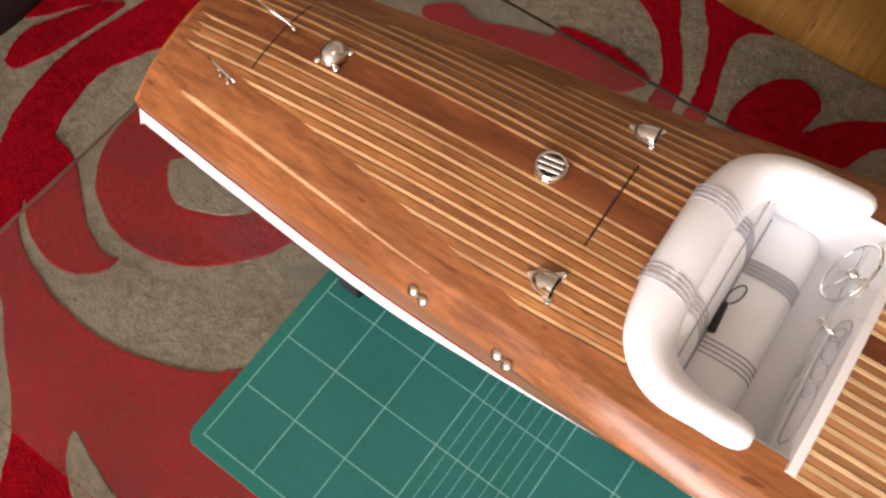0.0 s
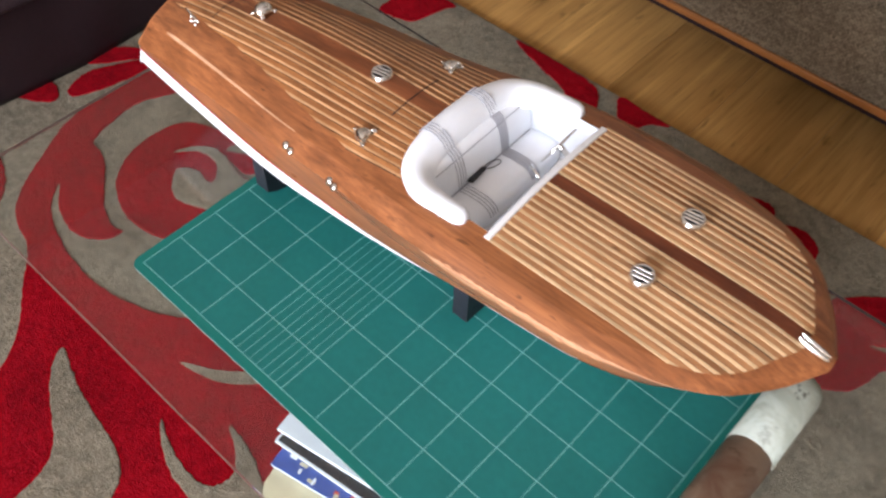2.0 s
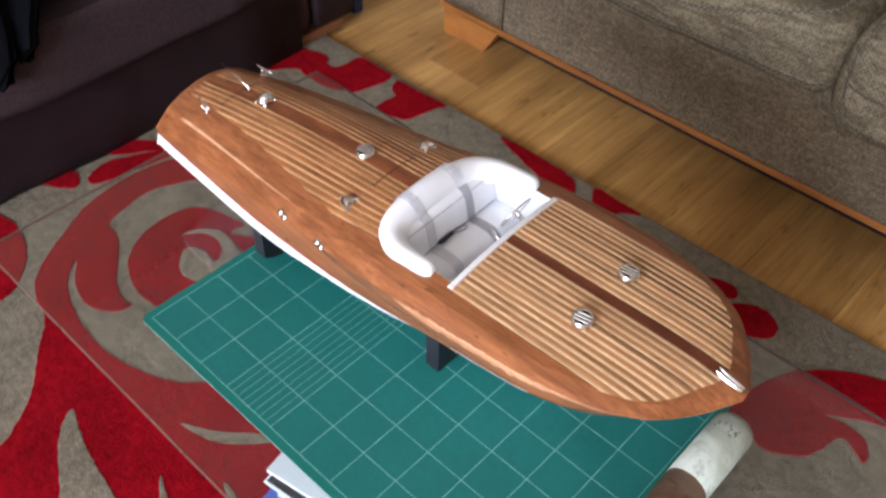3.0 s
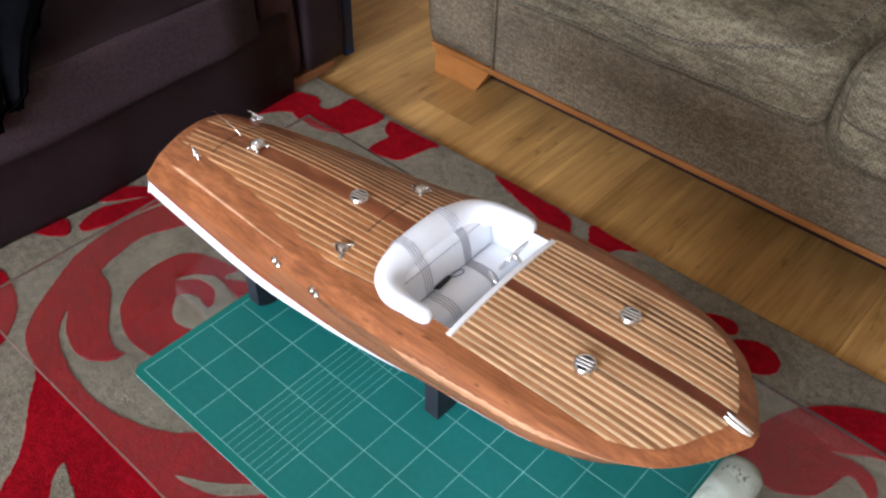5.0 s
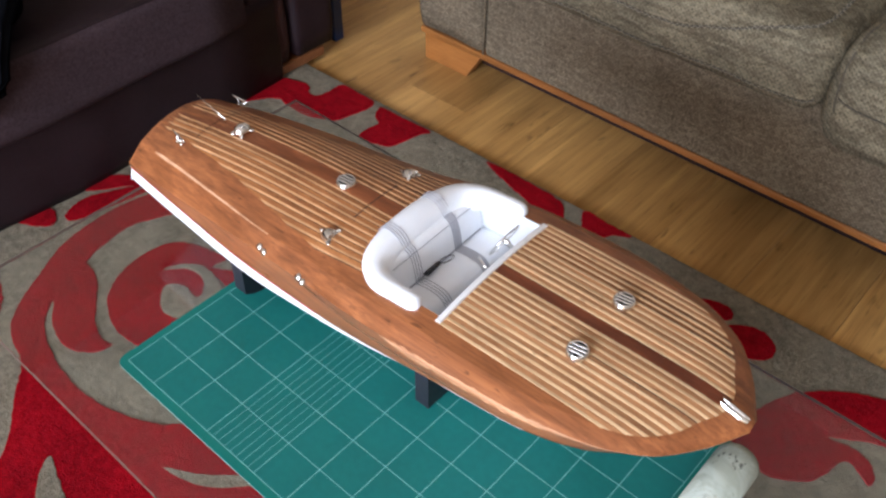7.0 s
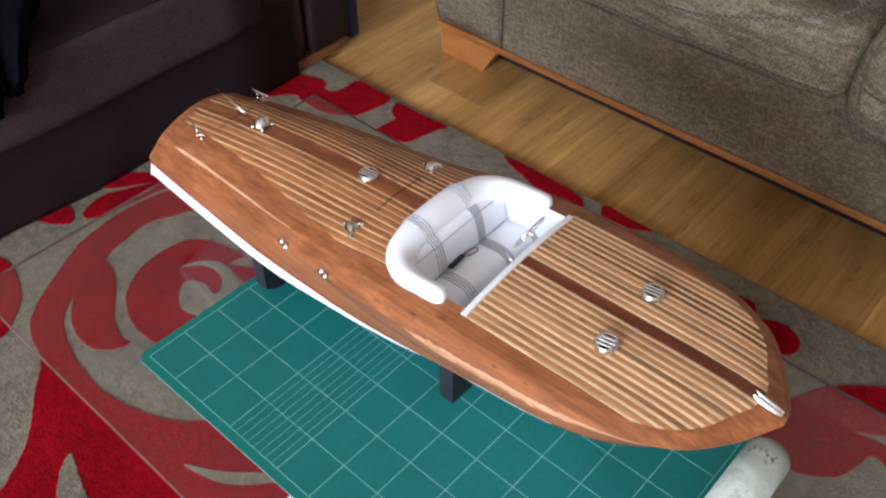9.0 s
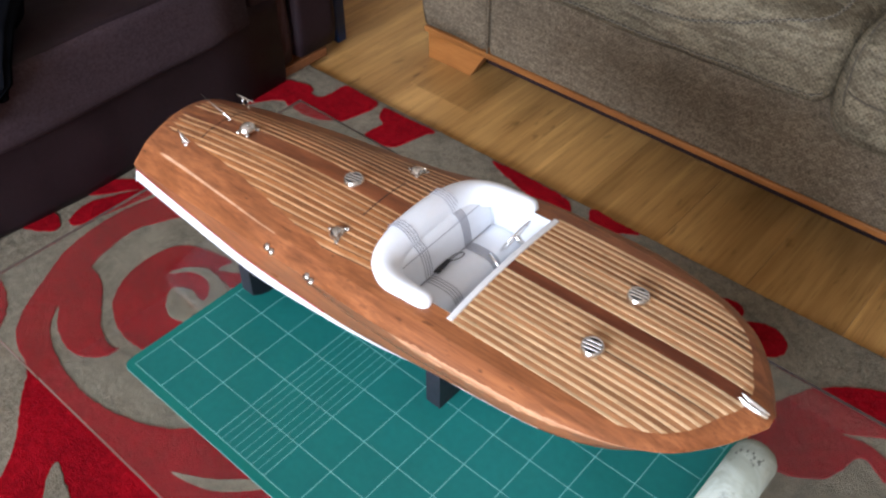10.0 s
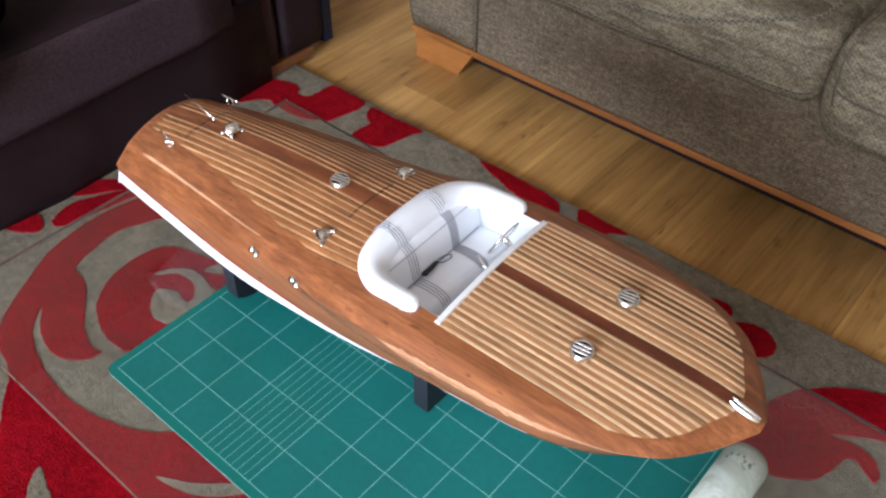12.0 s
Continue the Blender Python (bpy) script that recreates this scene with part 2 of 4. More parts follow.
# ---- building blocks ----
def part(name, bm, material, parent=None, label="", smooth=False, category="", kind="", group=""):
    mesh = bpy.data.meshes.new(name)
    bmesh.ops.recalc_face_normals(bm, faces=bm.faces[:])
    bm.to_mesh(mesh)
    bm.free()
    mesh.materials.append(material)
    if smooth:
        mesh.polygons.foreach_set("use_smooth", [True] * len(mesh.polygons))
    ob = new(name, mesh)
    ob.parent = parent
    return tagged(ob, label, category, group, kind)


def thing(name, m, label, category, group=""):
    ob = new(name)
    ob.empty_display_size = 0.05
    ob.matrix_world = m
    return tagged(ob, label, category, group)


def grid(rows, closed=False, caps=False):
    """A mesh through rows of points, each row as long as the next."""
    bm = bmesh.new()
    vs = [[bm.verts.new(p) for p in row] for row in rows]
    n = len(vs[0])
    for a, b in zip(vs, vs[1:]):
        for i in range(n if closed else n - 1):
            bm.faces.new((a[i], a[(i + 1) % n], b[(i + 1) % n], b[i]))
    if caps:
        bm.faces.new(vs[0][::-1])
        bm.faces.new(vs[-1])
    return bm


def box(x0, x1, y0, y1, z0, z1, bevel=0.0, segments=2, bm=None):
    new_bm = bmesh.new()
    bmesh.ops.create_cube(new_bm, size=1.0, matrix=Matrix.LocRotScale(((x0 + x1) / 2, (y0 + y1) / 2, (z0 + z1) / 2), None, (x1 - x0, y1 - y0, z1 - z0)))
    if bevel:
        bmesh.ops.bevel(new_bm, geom=new_bm.edges[:], offset=bevel, segments=segments, profile=0.5, affect="EDGES")
    if bm is None:
        return new_bm
    return joined(bm, new_bm)


def joined(bm, other):
    mesh = bpy.data.meshes.new("tmp")
    other.to_mesh(mesh)
    other.free()
    bm.from_mesh(mesh)
    bpy.data.meshes.remove(mesh)
    return bm


def moved(bm, m):
    bmesh.ops.transform(bm, matrix=m, verts=bm.verts[:])
    return bm


def lathe(profile, segments=24):
    """Turned about z: profile of (radius, height)."""
    rows = [[(r * math.cos(a), r * math.sin(a), z) for a in (math.tau * i / segments for i in range(segments))] for r, z in profile]
    return grid(rows, True, True)


def tube(points, radius, segments=10, flat=1.0):
    """A round bar along points; radius may be a list."""
    pts = [Vector(p) for p in points]
    radii = radius if isinstance(radius, (list, tuple)) else [radius] * len(pts)
    rows, up = [], Vector((0, 0, 1))
    for i, p in enumerate(pts):
        d = (pts[min(i + 1, len(pts) - 1)] - pts[max(i - 1, 0)]).normalized()
        side = d.cross(up)
        side = side.normalized() if side.length > 1e-4 else Vector((1, 0, 0))
        over = side.cross(d).normalized()
        rows.append([p + radii[i] * (math.cos(a) * side + flat * math.sin(a) * over) for a in (math.tau * k / segments for k in range(segments))])
    return grid(rows, True, True)


def curve(points, steps=6, closed=True):
    """A smooth line through the points."""
    pts = [Vector((*p, 0)[:3]) for p in points]
    n, out = len(pts), []
    for i in range(n if closed else n - 1):
        a, b, c, d = (pts[(i + k) % n] if closed else pts[min(max(i + k, 0), n - 1)] for k in (-1, 0, 1, 2))
        for s in range(steps):
            t = s / steps
            out.append(0.5 * ((2 * b) + (c - a) * t + (2 * a - 5 * b + 4 * c - d) * t * t + (3 * b - a - 3 * c + d) * t ** 3))
    if not closed:
        out.append(pts[-1])
    return out


def smooth_table(xs, ys):
    """A monotone cubic through the stations."""
    xs, ys = np.array(xs, float), np.array(ys, float)
    d = np.diff(ys) / np.diff(xs)
    m = np.concatenate([[d[0]], [0 if a * b <= 0 else 2 * a * b / (a + b) for a, b in zip(d, d[1:])], [d[-1]]])

    def f(x):
        i = int(np.clip(np.searchsorted(xs, x) - 1, 0, len(xs) - 2))
        h = xs[i + 1] - xs[i]
        t = (x - xs[i]) / h
        return float((2 * t**3 - 3 * t**2 + 1) * ys[i] + (t**3 - 2 * t**2 + t) * h * m[i] + (3 * t**2 - 2 * t**3) * ys[i + 1] + (t**3 - t**2) * h * m[i + 1])

    return f


# ---- room ----
X0, X1, Y0, Y1, TOP = -1.95, 2.3, -4.0, 2.2, 2.4
part("wall_west", box(X0 - 0.1, X0, Y0, Y1, 0, TOP), WALL, label="plain painted wall behind the dark sofa", category="wall", kind="structure")
part("wall_east", box(X1, X1 + 0.1, Y0, Y1, 0, TOP), WALL, label="plain painted wall", category="wall", kind="structure")
part("wall_north", box(X0 - 0.1, X1 + 0.1, Y1, Y1 + 0.1, 0, TOP), WALL, label="plain painted wall behind the taupe sofa", category="wall", kind="structure")
WX0, WX1, WZ0, WZ1 = -0.5, 1.9, 0.85, 2.25
south = box(X0 - 0.1, WX0, Y0 - 0.1, Y0, 0, TOP)
for a in ((WX1, X1 + 0.1, 0, TOP), (WX0, WX1, 0, WZ0), (WX0, WX1, WZ1, TOP)):
    box(a[0], a[1], Y0 - 0.1, Y0, a[2], a[3], bm=south)
part("wall_south", south, WALL, label="plain painted wall with the window opening", category="wall", kind="structure")
part("ceiling", box(X0 - 0.1, X1 + 0.1, Y0 - 0.1, Y1 + 0.1, TOP, TOP + 0.1), CEILING, label="plain white ceiling", category="ceiling", kind="structure")
window = thing("window_1", pose(0, Y0 - 0.05, 0), "white window set in the wall", "window")
window["kind"] = "structure"
for a in ((WX0, WX1, WZ0, WZ0 + 0.05), (WX0, WX1, WZ1 - 0.05, WZ1), (WX0, WX0 + 0.05, WZ0 + 0.05, WZ1 - 0.05), (WX1 - 0.05, WX1, WZ0 + 0.05, WZ1 - 0.05), (0.67, 0.73, WZ0 + 0.05, WZ1 - 0.05)):
    part("window_bar", box(a[0], a[1], -0.03, 0.03, a[2], a[3], 0.004), WHITE, window)

# floor of laminate boards that run towards the taupe sofa
floor = part("floor", box(X0 - 0.1, X1 + 0.1, Y0 - 0.1, Y1 + 0.1, -0.12, -0.009), SEAM, label="oak laminate floor of long boards", category="floor", kind="structure")
BOARDS = {}


def floor_board(x, y0, y1):
    """One board from y0 to y1; boards of one length share a mesh."""
    long = round(y1 - y0, 3)
    if long not in BOARDS:
        mesh = bpy.data.meshes.new("floor_board")
        bm = box(-long / 2, long / 2, -0.0957, 0.0957, -0.008, 0.0, 0.0005, 1)
        bm.to_mesh(mesh)
        bm.free()
        mesh.materials.append(FLOORWOOD)
        BOARDS[long] = mesh
    ob = new("floor_board", BOARDS[long])
    ob.parent = floor
    ob.matrix_world = pose(x, (y0 + y1) / 2, 0, 0, 0, 90)


for i in range(22):
    for j in range(7):
        end0 = Y0 - 1.4 + j * 1.4 + (i * 0.53) % 1.4
        y0, y1 = max(Y0 + 0.002, end0 + 0.0006), min(Y1 - 0.002, end0 + 1.3994)
        if y1 - y0 > 0.05:
            floor_board(X0 + 0.1 + i * 0.192, y0, y1)

# ---- rug ----
rug = thing("rug", pose(0, 0, 0), "grey pile rug with large red scrolling leaves", "rug")
RUG_TOP = 0.011
rb = box(-1.3, 1.35, -1.1, 0.0, 0.001, RUG_TOP, 0.004)
for vert in rb.verts:
    if vert.co.y > -0.5:
        vert.co.y += 1.001 + 0.014 * vert.co.x
part("grey_ground", rb, RUG_GREY, rug, "grey cut pile")


def placed(x, y):
    """The woven drawing laid out on the floor: a little wider towards one side."""
    t = max(0.0, min(1.0, (x + 0.5) / 0.5))
    return (x * (1.02 if x > 0 else 1.005), y * (1.014 + 0.016 * t))


def motif(name, points, material, z, label="", steps=6, ragged=0.0012, inset_by=0.0011):
    """A tufted figure of the rug: a low pad with a soft, slightly ragged outline."""
    line = curve([placed(x, y) for x, y in points], steps)
    rng = random.Random(len(points) * 17 + int(1000 * abs(points[0][0])))
    fine = []
    for a, b in zip(line, line[1:] + line[:1]):
        k = max(1, int((b - a).length / 0.006))
        fine += [a.lerp(b, i / k) for i in range(k)]
    fine = [Vector((p.x + rng.uniform(-ragged, ragged), p.y + rng.uniform(-ragged, ragged), 0)) for p in fine]
    bm = bmesh.new()
    n = len(fine)
    turn = sum(a.x * b.y - b.x * a.y for a, b in zip(fine, fine[1:] + fine[:1]))
    inset = []
    for i, p in enumerate(fine):
        d = (fine[(i + 3) % n] - fine[i - 3]).normalized()
        inset.append(p + Vector((-d.y, d.x, 0)) * math.copysign(inset_by, turn))
    low = [bm.verts.new((p.x, p.y, RUG_TOP - 0.004)) for p in fine]
    mid = [bm.verts.new((p.x, p.y, z - 0.0012)) for p in fine]
    top = [bm.verts.new((p.x, p.y, z)) for p in inset]
    for i in range(n):
        j = (i + 1) % n
        bm.faces.new((low[i], low[j], mid[j], mid[i]))
        bm.faces.new((mid[i], mid[j], top[j], top[i]))
    bm.faces.new(top)
    return part(name, bm, material, rug, label)


RED_Z, GREY_Z = RUG_TOP + 0.0022, RUG_TOP + 0.0036
SCROLL = [(-0.56, 0.5), (-0.61, 0.39), (-0.635, 0.33), (-0.63, 0.27), (-0.612, 0.215), (-0.585, 0.208), (-0.55, 0.197), (-0.5, 0.162), (-0.46, 0.135), (-0.415, 0.122), (-0.395, 0.126),
          (-0.4, 0.1), (-0.425, 0.078), (-0.455, 0.069), (-0.49, 0.074), (-0.525, 0.087), (-0.567, 0.115), (-0.53, 0.076), (-0.48, 0.053), (-0.42, 0.039), (-0.35, 0.034), (-0.28, 0.045), (-0.22, 0.066), (-0.17, 0.1), (-0.1, 0.19), (0.02, 0.24), (0.3, 0.2),
          (0.42, 0.0), (0.42, -0.3), (0.3, -0.55), (-0.1, -0.6), (-0.3, -0.45), (-0.285, -0.22), (-0.315, -0.14), (-0.36, -0.09), (-0.43, -0.04), (-0.48, 0.0), (-0.55, 0.02), (-0.6, 0.06), (-0.645, 0.13), (-0.685, 0.2), (-0.7, 0.26), (-0.705, 0.33), (-0.69, 0.42), (-0.66, 0.53), (-0.6, 0.6)]
motif("scroll", SCROLL, RUG_RED, RED_Z, "red scrolling stem")
SPIRAL = [(-0.417, 0.395), (-0.45, 0.392), (-0.485, 0.383), (-0.52, 0.367), (-0.541, 0.338), (-0.547, 0.29), (-0.539, 0.245), (-0.517, 0.206), (-0.486, 0.176), (-0.436, 0.154), (-0.397, 0.15), (-0.355, 0.156), (-0.314, 0.172), (-0.282, 0.196), (-0.254, 0.227),
          (-0.236, 0.256), (-0.222, 0.291), (-0.212, 0.33), (-0.23, 0.36), (-0.275, 0.352), (-0.32, 0.347), (-0.37, 0.345), (-0.42, 0.365)]
motif("spiral", SPIRAL, RUG_RED, RED_Z, "red spiral")
EYE = [(-0.444, 0.275), (-0.428, 0.253), (-0.405, 0.237), (-0.379, 0.233), (-0.332, 0.252), (-0.306, 0.273), (-0.289, 0.308), (-0.28, 0.346), (-0.293, 0.354), (-0.314, 0.35), (-0.34, 0.342), (-0.365, 0.343), (-0.391, 0.35), (-0.414, 0.354), (-0.438, 0.353),
       (-0.456, 0.341), (-0.472, 0.325), (-0.482, 0.296), (-0.458, 0.323), (-0.437, 0.333), (-0.414, 0.333), (-0.395, 0.326), (-0.379, 0.31), (-0.375, 0.296), (-0.387, 0.293), (-0.404, 0.298), (-0.421, 0.296), (-0.436, 0.287)]
motif("spiral_eye", EYE, RUG_GREY, GREY_Z, "grey eye", 4)
motif("bud", [(-0.422, 0.357), (-0.399, 0.373), (-0.366, 0.393), (-0.345, 0.395), (-0.336, 0.366), (-0.35, 0.35), (-0.385, 0.352)], RUG_RED, RED_Z, "red bud")
motif("leaf", [(-0.272, -0.068), (-0.24, -0.11), (-0.18, -0.143), (-0.135, -0.17), (-0.115, -0.205), (-0.11, -0.25), (-0.1, -0.31), (-0.06, -0.38), (0.03, -0.36), (0.02, -0.23), (-0.008, -0.165), (-0.03, -0.13), (-0.07, -0.11), (-0.13, -0.1), (-0.2, -0.088)], RUG_GREY, GREY_Z, "grey leaf")
motif("forked_leaf", [(-0.062, -0.038), (-0.03, -0.062), (0.02, -0.08), (0.07, -0.085), (0.11, -0.1), (0.2, -0.16), (0.26, -0.12), (0.2, -0.05), (0.135, -0.01), (0.09, 0.01), (0.05, 0.02), (0.02, 0.02), (0.062, -0.003), (0.078, -0.022), (0.076, -0.046), (0.055, -0.06), (0.02, -0.061), (-0.02, -0.054)], RUG_GREY, GREY_Z, "grey forked leaf")
motif("streak", [(-0.118, 0.037), (-0.06, 0.05), (-0.018, 0.077), (0.024, 0.127), (-0.016, 0.107), (-0.064, 0.068)], RUG_GREY, RED_Z + 0.0006, "thin grey leaf", 8, 0.0004, 0.0003)
motif("round_leaf", [(-0.8, 0.075), (-0.75, 0.085), (-0.69, 0.075), (-0.645, 0.057), (-0.61, 0.03), (-0.58, -0.015), (-0.59, -0.06), (-0.66, -0.1), (-0.8, -0.12), (-0.92, -0.05), (-0.9, 0.05)], RUG_RED, RED_Z, "red round leaf")
motif("long_leaf", [(-0.765, 0.258), (-0.781, 0.289), (-0.784, 0.321), (-0.768, 0.355), (-0.753, 0.386), (-0.727, 0.426), (-0.7, 0.44), (-0.704, 0.4), (-0.713, 0.347), (-0.725, 0.3), (-0.743, 0.259)], RUG_RED, RED_Z, "red long leaf")
motif("side_leaf", [(-0.83, 0.327), (-0.83, 0.37), (-0.811, 0.394), (-0.771, 0.427), (-0.73, 0.446), (-0.728, 0.431), (-0.757, 0.391), (-0.775, 0.362), (-0.8, 0.335)], RUG_RED, RED_Z, "red side leaf")
motif("bud", [(-0.85, 0.18), (-0.811, 0.186), (-0.776, 0.207), (-0.759, 0.228), (-0.78, 0.247), (-0.815, 0.252), (-0.85, 0.24)], RUG_RED, RED_Z, "red bud")
motif("corner_leaf", [(-0.87, 0.85), (-0.839, 0.88), (-0.809, 0.898), (-0.771, 0.911), (-0.744, 0.908), (-0.732, 0.891), (-0.706, 0.893), (-0.698, 0.92), (-0.697, 0.96), (-0.683, 0.972), (-0.627, 0.97), (-0.584, 0.967), (-0.577, 0.938), (-0.585, 0.9), (-0.595, 0.862), (-0.612, 0.85), (-0.655, 0.85), (-0.71, 0.847), (-0.753, 0.832), (-0.786, 0.808), (-0.83, 0.74), (-0.86, 0.76)], RUG_RED, RED_Z, "red leaf", 4)
motif("leaf_foot", [(-0.77, 0.835), (-0.73, 0.87), (-0.663, 0.88), (-0.598, 0.868), (-0.638, 0.825), (-0.705, 0.818)], RUG_RED, RED_Z - 0.0003, "red leaf foot", 4)
motif("edge_leaf", [(-0.558, 0.964), (-0.504, 0.967), (-0.453, 0.968), (-0.405, 0.968), (-0.416, 0.945), (-0.425, 0.908), (-0.431, 0.879), (-0.443, 0.862), (-0.485, 0.85), (-0.517, 0.85), (-0.521, 0.883), (-0.517, 0.915), (-0.535, 0.923), (-0.551, 0.939)], RUG_RED, RED_Z, "red leaf", 4)
motif("stem", [(-0.24, 0.966), (-0.16, 0.935), (-0.09, 0.915), (-0.03, 0.882), (0.01, 0.84), (0.038, 0.785), (0.04, 0.68), (0.075, 0.68), (0.072, 0.785), (0.042, 0.845), (0.01, 0.895), (-0.03, 0.955), (-0.12, 0.968)], RUG_RED, RED_Z, "red stem")
motif("stem", [(0.015, 0.968), (0.05, 0.91), (0.072, 0.86), (0.09, 0.785), (0.095, 0.68), (0.13, 0.68), (0.12, 0.79), (0.1, 0.86), (0.09, 0.915), (0.1, 0.945), (0.13, 0.968), (0.07, 0.969)], RUG_RED, RED_Z, "red stem")
motif("blossom", [(0.15, 0.78), (0.148, 0.84), (0.165, 0.885), (0.195, 0.912), (0.225, 0.912), (0.248, 0.885), (0.243, 0.835), (0.265, 0.865), (0.3, 0.9), (0.345, 0.925), (0.375, 0.925), (0.385, 0.9), (0.34, 0.87), (0.3, 0.78), (0.22, 0.7)], RUG_RED, RED_Z, "red blossom")
motif("petal", [(0.385, 0.87), (0.4, 0.9), (0.44, 0.916), (0.475, 0.9), (0.482, 0.868), (0.46, 0.845), (0.41, 0.83)], RUG_RED, RED_Z, "red petal")
motif("palmette", [(0.5, 0.68), (0.52, 0.76), (0.55, 0.826), (0.595, 0.875), (0.66, 0.912), (0.76, 0.94), (0.95, 0.93), (0.95, 0.84), (0.78, 0.835), (0.7, 0.82), (0.66, 0.798), (0.628, 0.776), (0.665, 0.784), (0.7, 0.775), (0.716, 0.75), (0.712, 0.735), (0.68, 0.755), (0.664, 0.748), (0.655, 0.71), (0.635, 0.675), (0.59, 0.648), (0.55, 0.66)], RUG_RED, RED_Z, "red palmette")
motif("tendril", [(-0.32, 0.69), (-0.29, 0.735), (-0.24, 0.728), (-0.2, 0.745), (-0.14, 0.765), (-0.135, 0.795), (-0.08, 0.803), (-0.03, 0.802), (0.025, 0.78), (-0.02, 0.72), (-0.15, 0.66)], RUG_RED, RED_Z, "red tendril")

# ---- glass coffee table ----
GLASS_Z = 0.412
table = thing("coffee_table", pose(0.3, 0.2, 0), "low coffee table with a clear glass top", "table")
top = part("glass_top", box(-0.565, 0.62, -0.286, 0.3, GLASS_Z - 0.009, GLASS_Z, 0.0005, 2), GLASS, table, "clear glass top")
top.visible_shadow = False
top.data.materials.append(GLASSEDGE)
top.data.materials.append(SHADEDRIM)
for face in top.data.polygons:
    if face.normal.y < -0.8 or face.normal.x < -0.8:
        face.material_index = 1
    # back and right edges take the darkened colour
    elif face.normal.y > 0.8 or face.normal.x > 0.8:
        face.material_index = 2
part("pedestal", box(-0.02, 0.3, 0.02, 0.13, RUG_TOP, GLASS_Z - 0.0105, 0.006), LEATHERB, table, "dark wooden pedestal")
part("lower_shelf", box(-0.07, 0.34, -0.12, 0.019, 0.256, 0.276, 0.004), LEATHERB, table, "dark wooden shelf")

# magazines on the table's lower shelf
z = 0.2765
for x0, y0, w, d, th, turn, cover, lab in (
        (0.236, -0.044, 0.24, 0.16, 0.004, 14, CREAM, "cream booklet with a scalloped edge on the lower shelf"),
        (0.229, -0.034, 0.26, 0.19, 0.005, 12, INKBLUE, "magazine with a blue and red cover on a pile"),
        (0.214, -0.014, 0.24, 0.2, 0.005, 8.5, BLACK, "magazine with a black cover and white edges on a pile"),
        (0.208, -0.004, 0.28, 0.2, 0.006, 10.5, PAPER, "pale blue magazine on top of a pile")):
    mag = thing("magazine", pose(x0, y0, z, 0, 0, turn), lab, "magazine", "magazines under the table")
    part("pages", box(0.0, w - 0.002, 0.0, d - 0.002, 0.0006, th - 0.0006), PAPER, mag, "white page edges")
    if cover is CREAM:
        edge = [(w * k / 40, -0.008 - 0.013 * abs(math.sin(k * 0.42)) ** 0.6 - 0.004 * math.sin(k * 0.9)) for k in range(41)] + [(w, d), (0, d)]
        bm = bmesh.new()
        lo, hi = [bm.verts.new((*p, th - 0.0006)) for p in edge], [bm.verts.new((*p, th)) for p in edge]
        for k in range(len(edge)):
            bm.faces.new((lo[k], lo[(k + 1) % len(edge)], hi[(k + 1) % len(edge)], hi[k]))
        bm.faces.new(hi)
        bm.faces.new(lo[::-1])
        part("cover", bm, cover, mag, "scalloped cream cover")
    else:
        inset = 0.0025 if cover is BLACK else 0.0
        part("cover", box(inset, w, inset, d, th - 0.0006, th, 0.0002, 1), cover, mag)
    part("back_cover", box(0, w, 0, d, 0, 0.0006, 0.0002, 1), cover, mag)
    if cover is INKBLUE:
        rng = random.Random(5)
        for k in range(34):
            px, py = 0.012 + 0.0064 * k + rng.uniform(-0.003, 0.003), rng.uniform(0.0005, 0.024)
            w2, d2 = rng.uniform(0.003, 0.011), rng.uniform(0.003, 0.009)
            part("printed_patch", box(px, px + w2, py, py + d2, th, th + 0.0003 + 0.00002 * k), (PAPER, INKRED, BLACK, INKRED, CREAM, PAPER, INKRED)[k % 7] if k > 9 else (PAPER, INKBLUE, CREAM)[k % 3], mag, "printed picture")
    z += th + 0.0012

# ---- cutting mat ----
MZ = 0.415
mat = thing("cutting_mat", pose(0, 0, MZ), "green self-healing cutting mat with a printed grid on the glass table", "cutting mat")


def rounded_rect(x0, x1, y0, y1, r, z0, z1):
    bm = bmesh.new()
    pts = []
    for cx, cy, a0 in ((x1 - r, y1 - r, 0), (x0 + r, y1 - r, 90), (x0 + r, y0 + r, 180), (x1 - r, y0 + r, 270)):
        pts += [(cx + r * math.cos(radians(a0 + k * 15)), cy + r * math.sin(radians(a0 + k * 15))) for k in range(7)]
    lo, hi = [bm.verts.new((*p, z0)) for p in pts], [bm.verts.new((*p, z1)) for p in pts]
    for i in range(len(pts)):
        bm.faces.new((lo[i], lo[(i + 1) % len(pts)], hi[(i + 1) % len(pts)], hi[i]))
    bm.faces.new(hi)
    bm.faces.new(lo[::-1])
    return bm


part("core", rounded_rect(-0.0112, 0.5912, -0.0112, 0.4382, 0.012, -0.0024, -0.0012), MAT_CORE, mat, "pale core layer seen at the cut edge")
part("border", rounded_rect(-0.011, 0.591, -0.011, 0.438, 0.012, -0.0012, -0.0002), MAT_EDGE, mat, "brighter green rim")
part("surface", box(0.0, 0.58, 0.0, 0.427, -0.0002, 0.0), MAT_GREEN, mat)
LINE = 0.00048


def grid_line(x0, x1, y0, y1, name="grid_line", z=0.00012):
    part(name, box(x0, x1, y0, y1, -0.0001, z), MAT_LINE, mat)


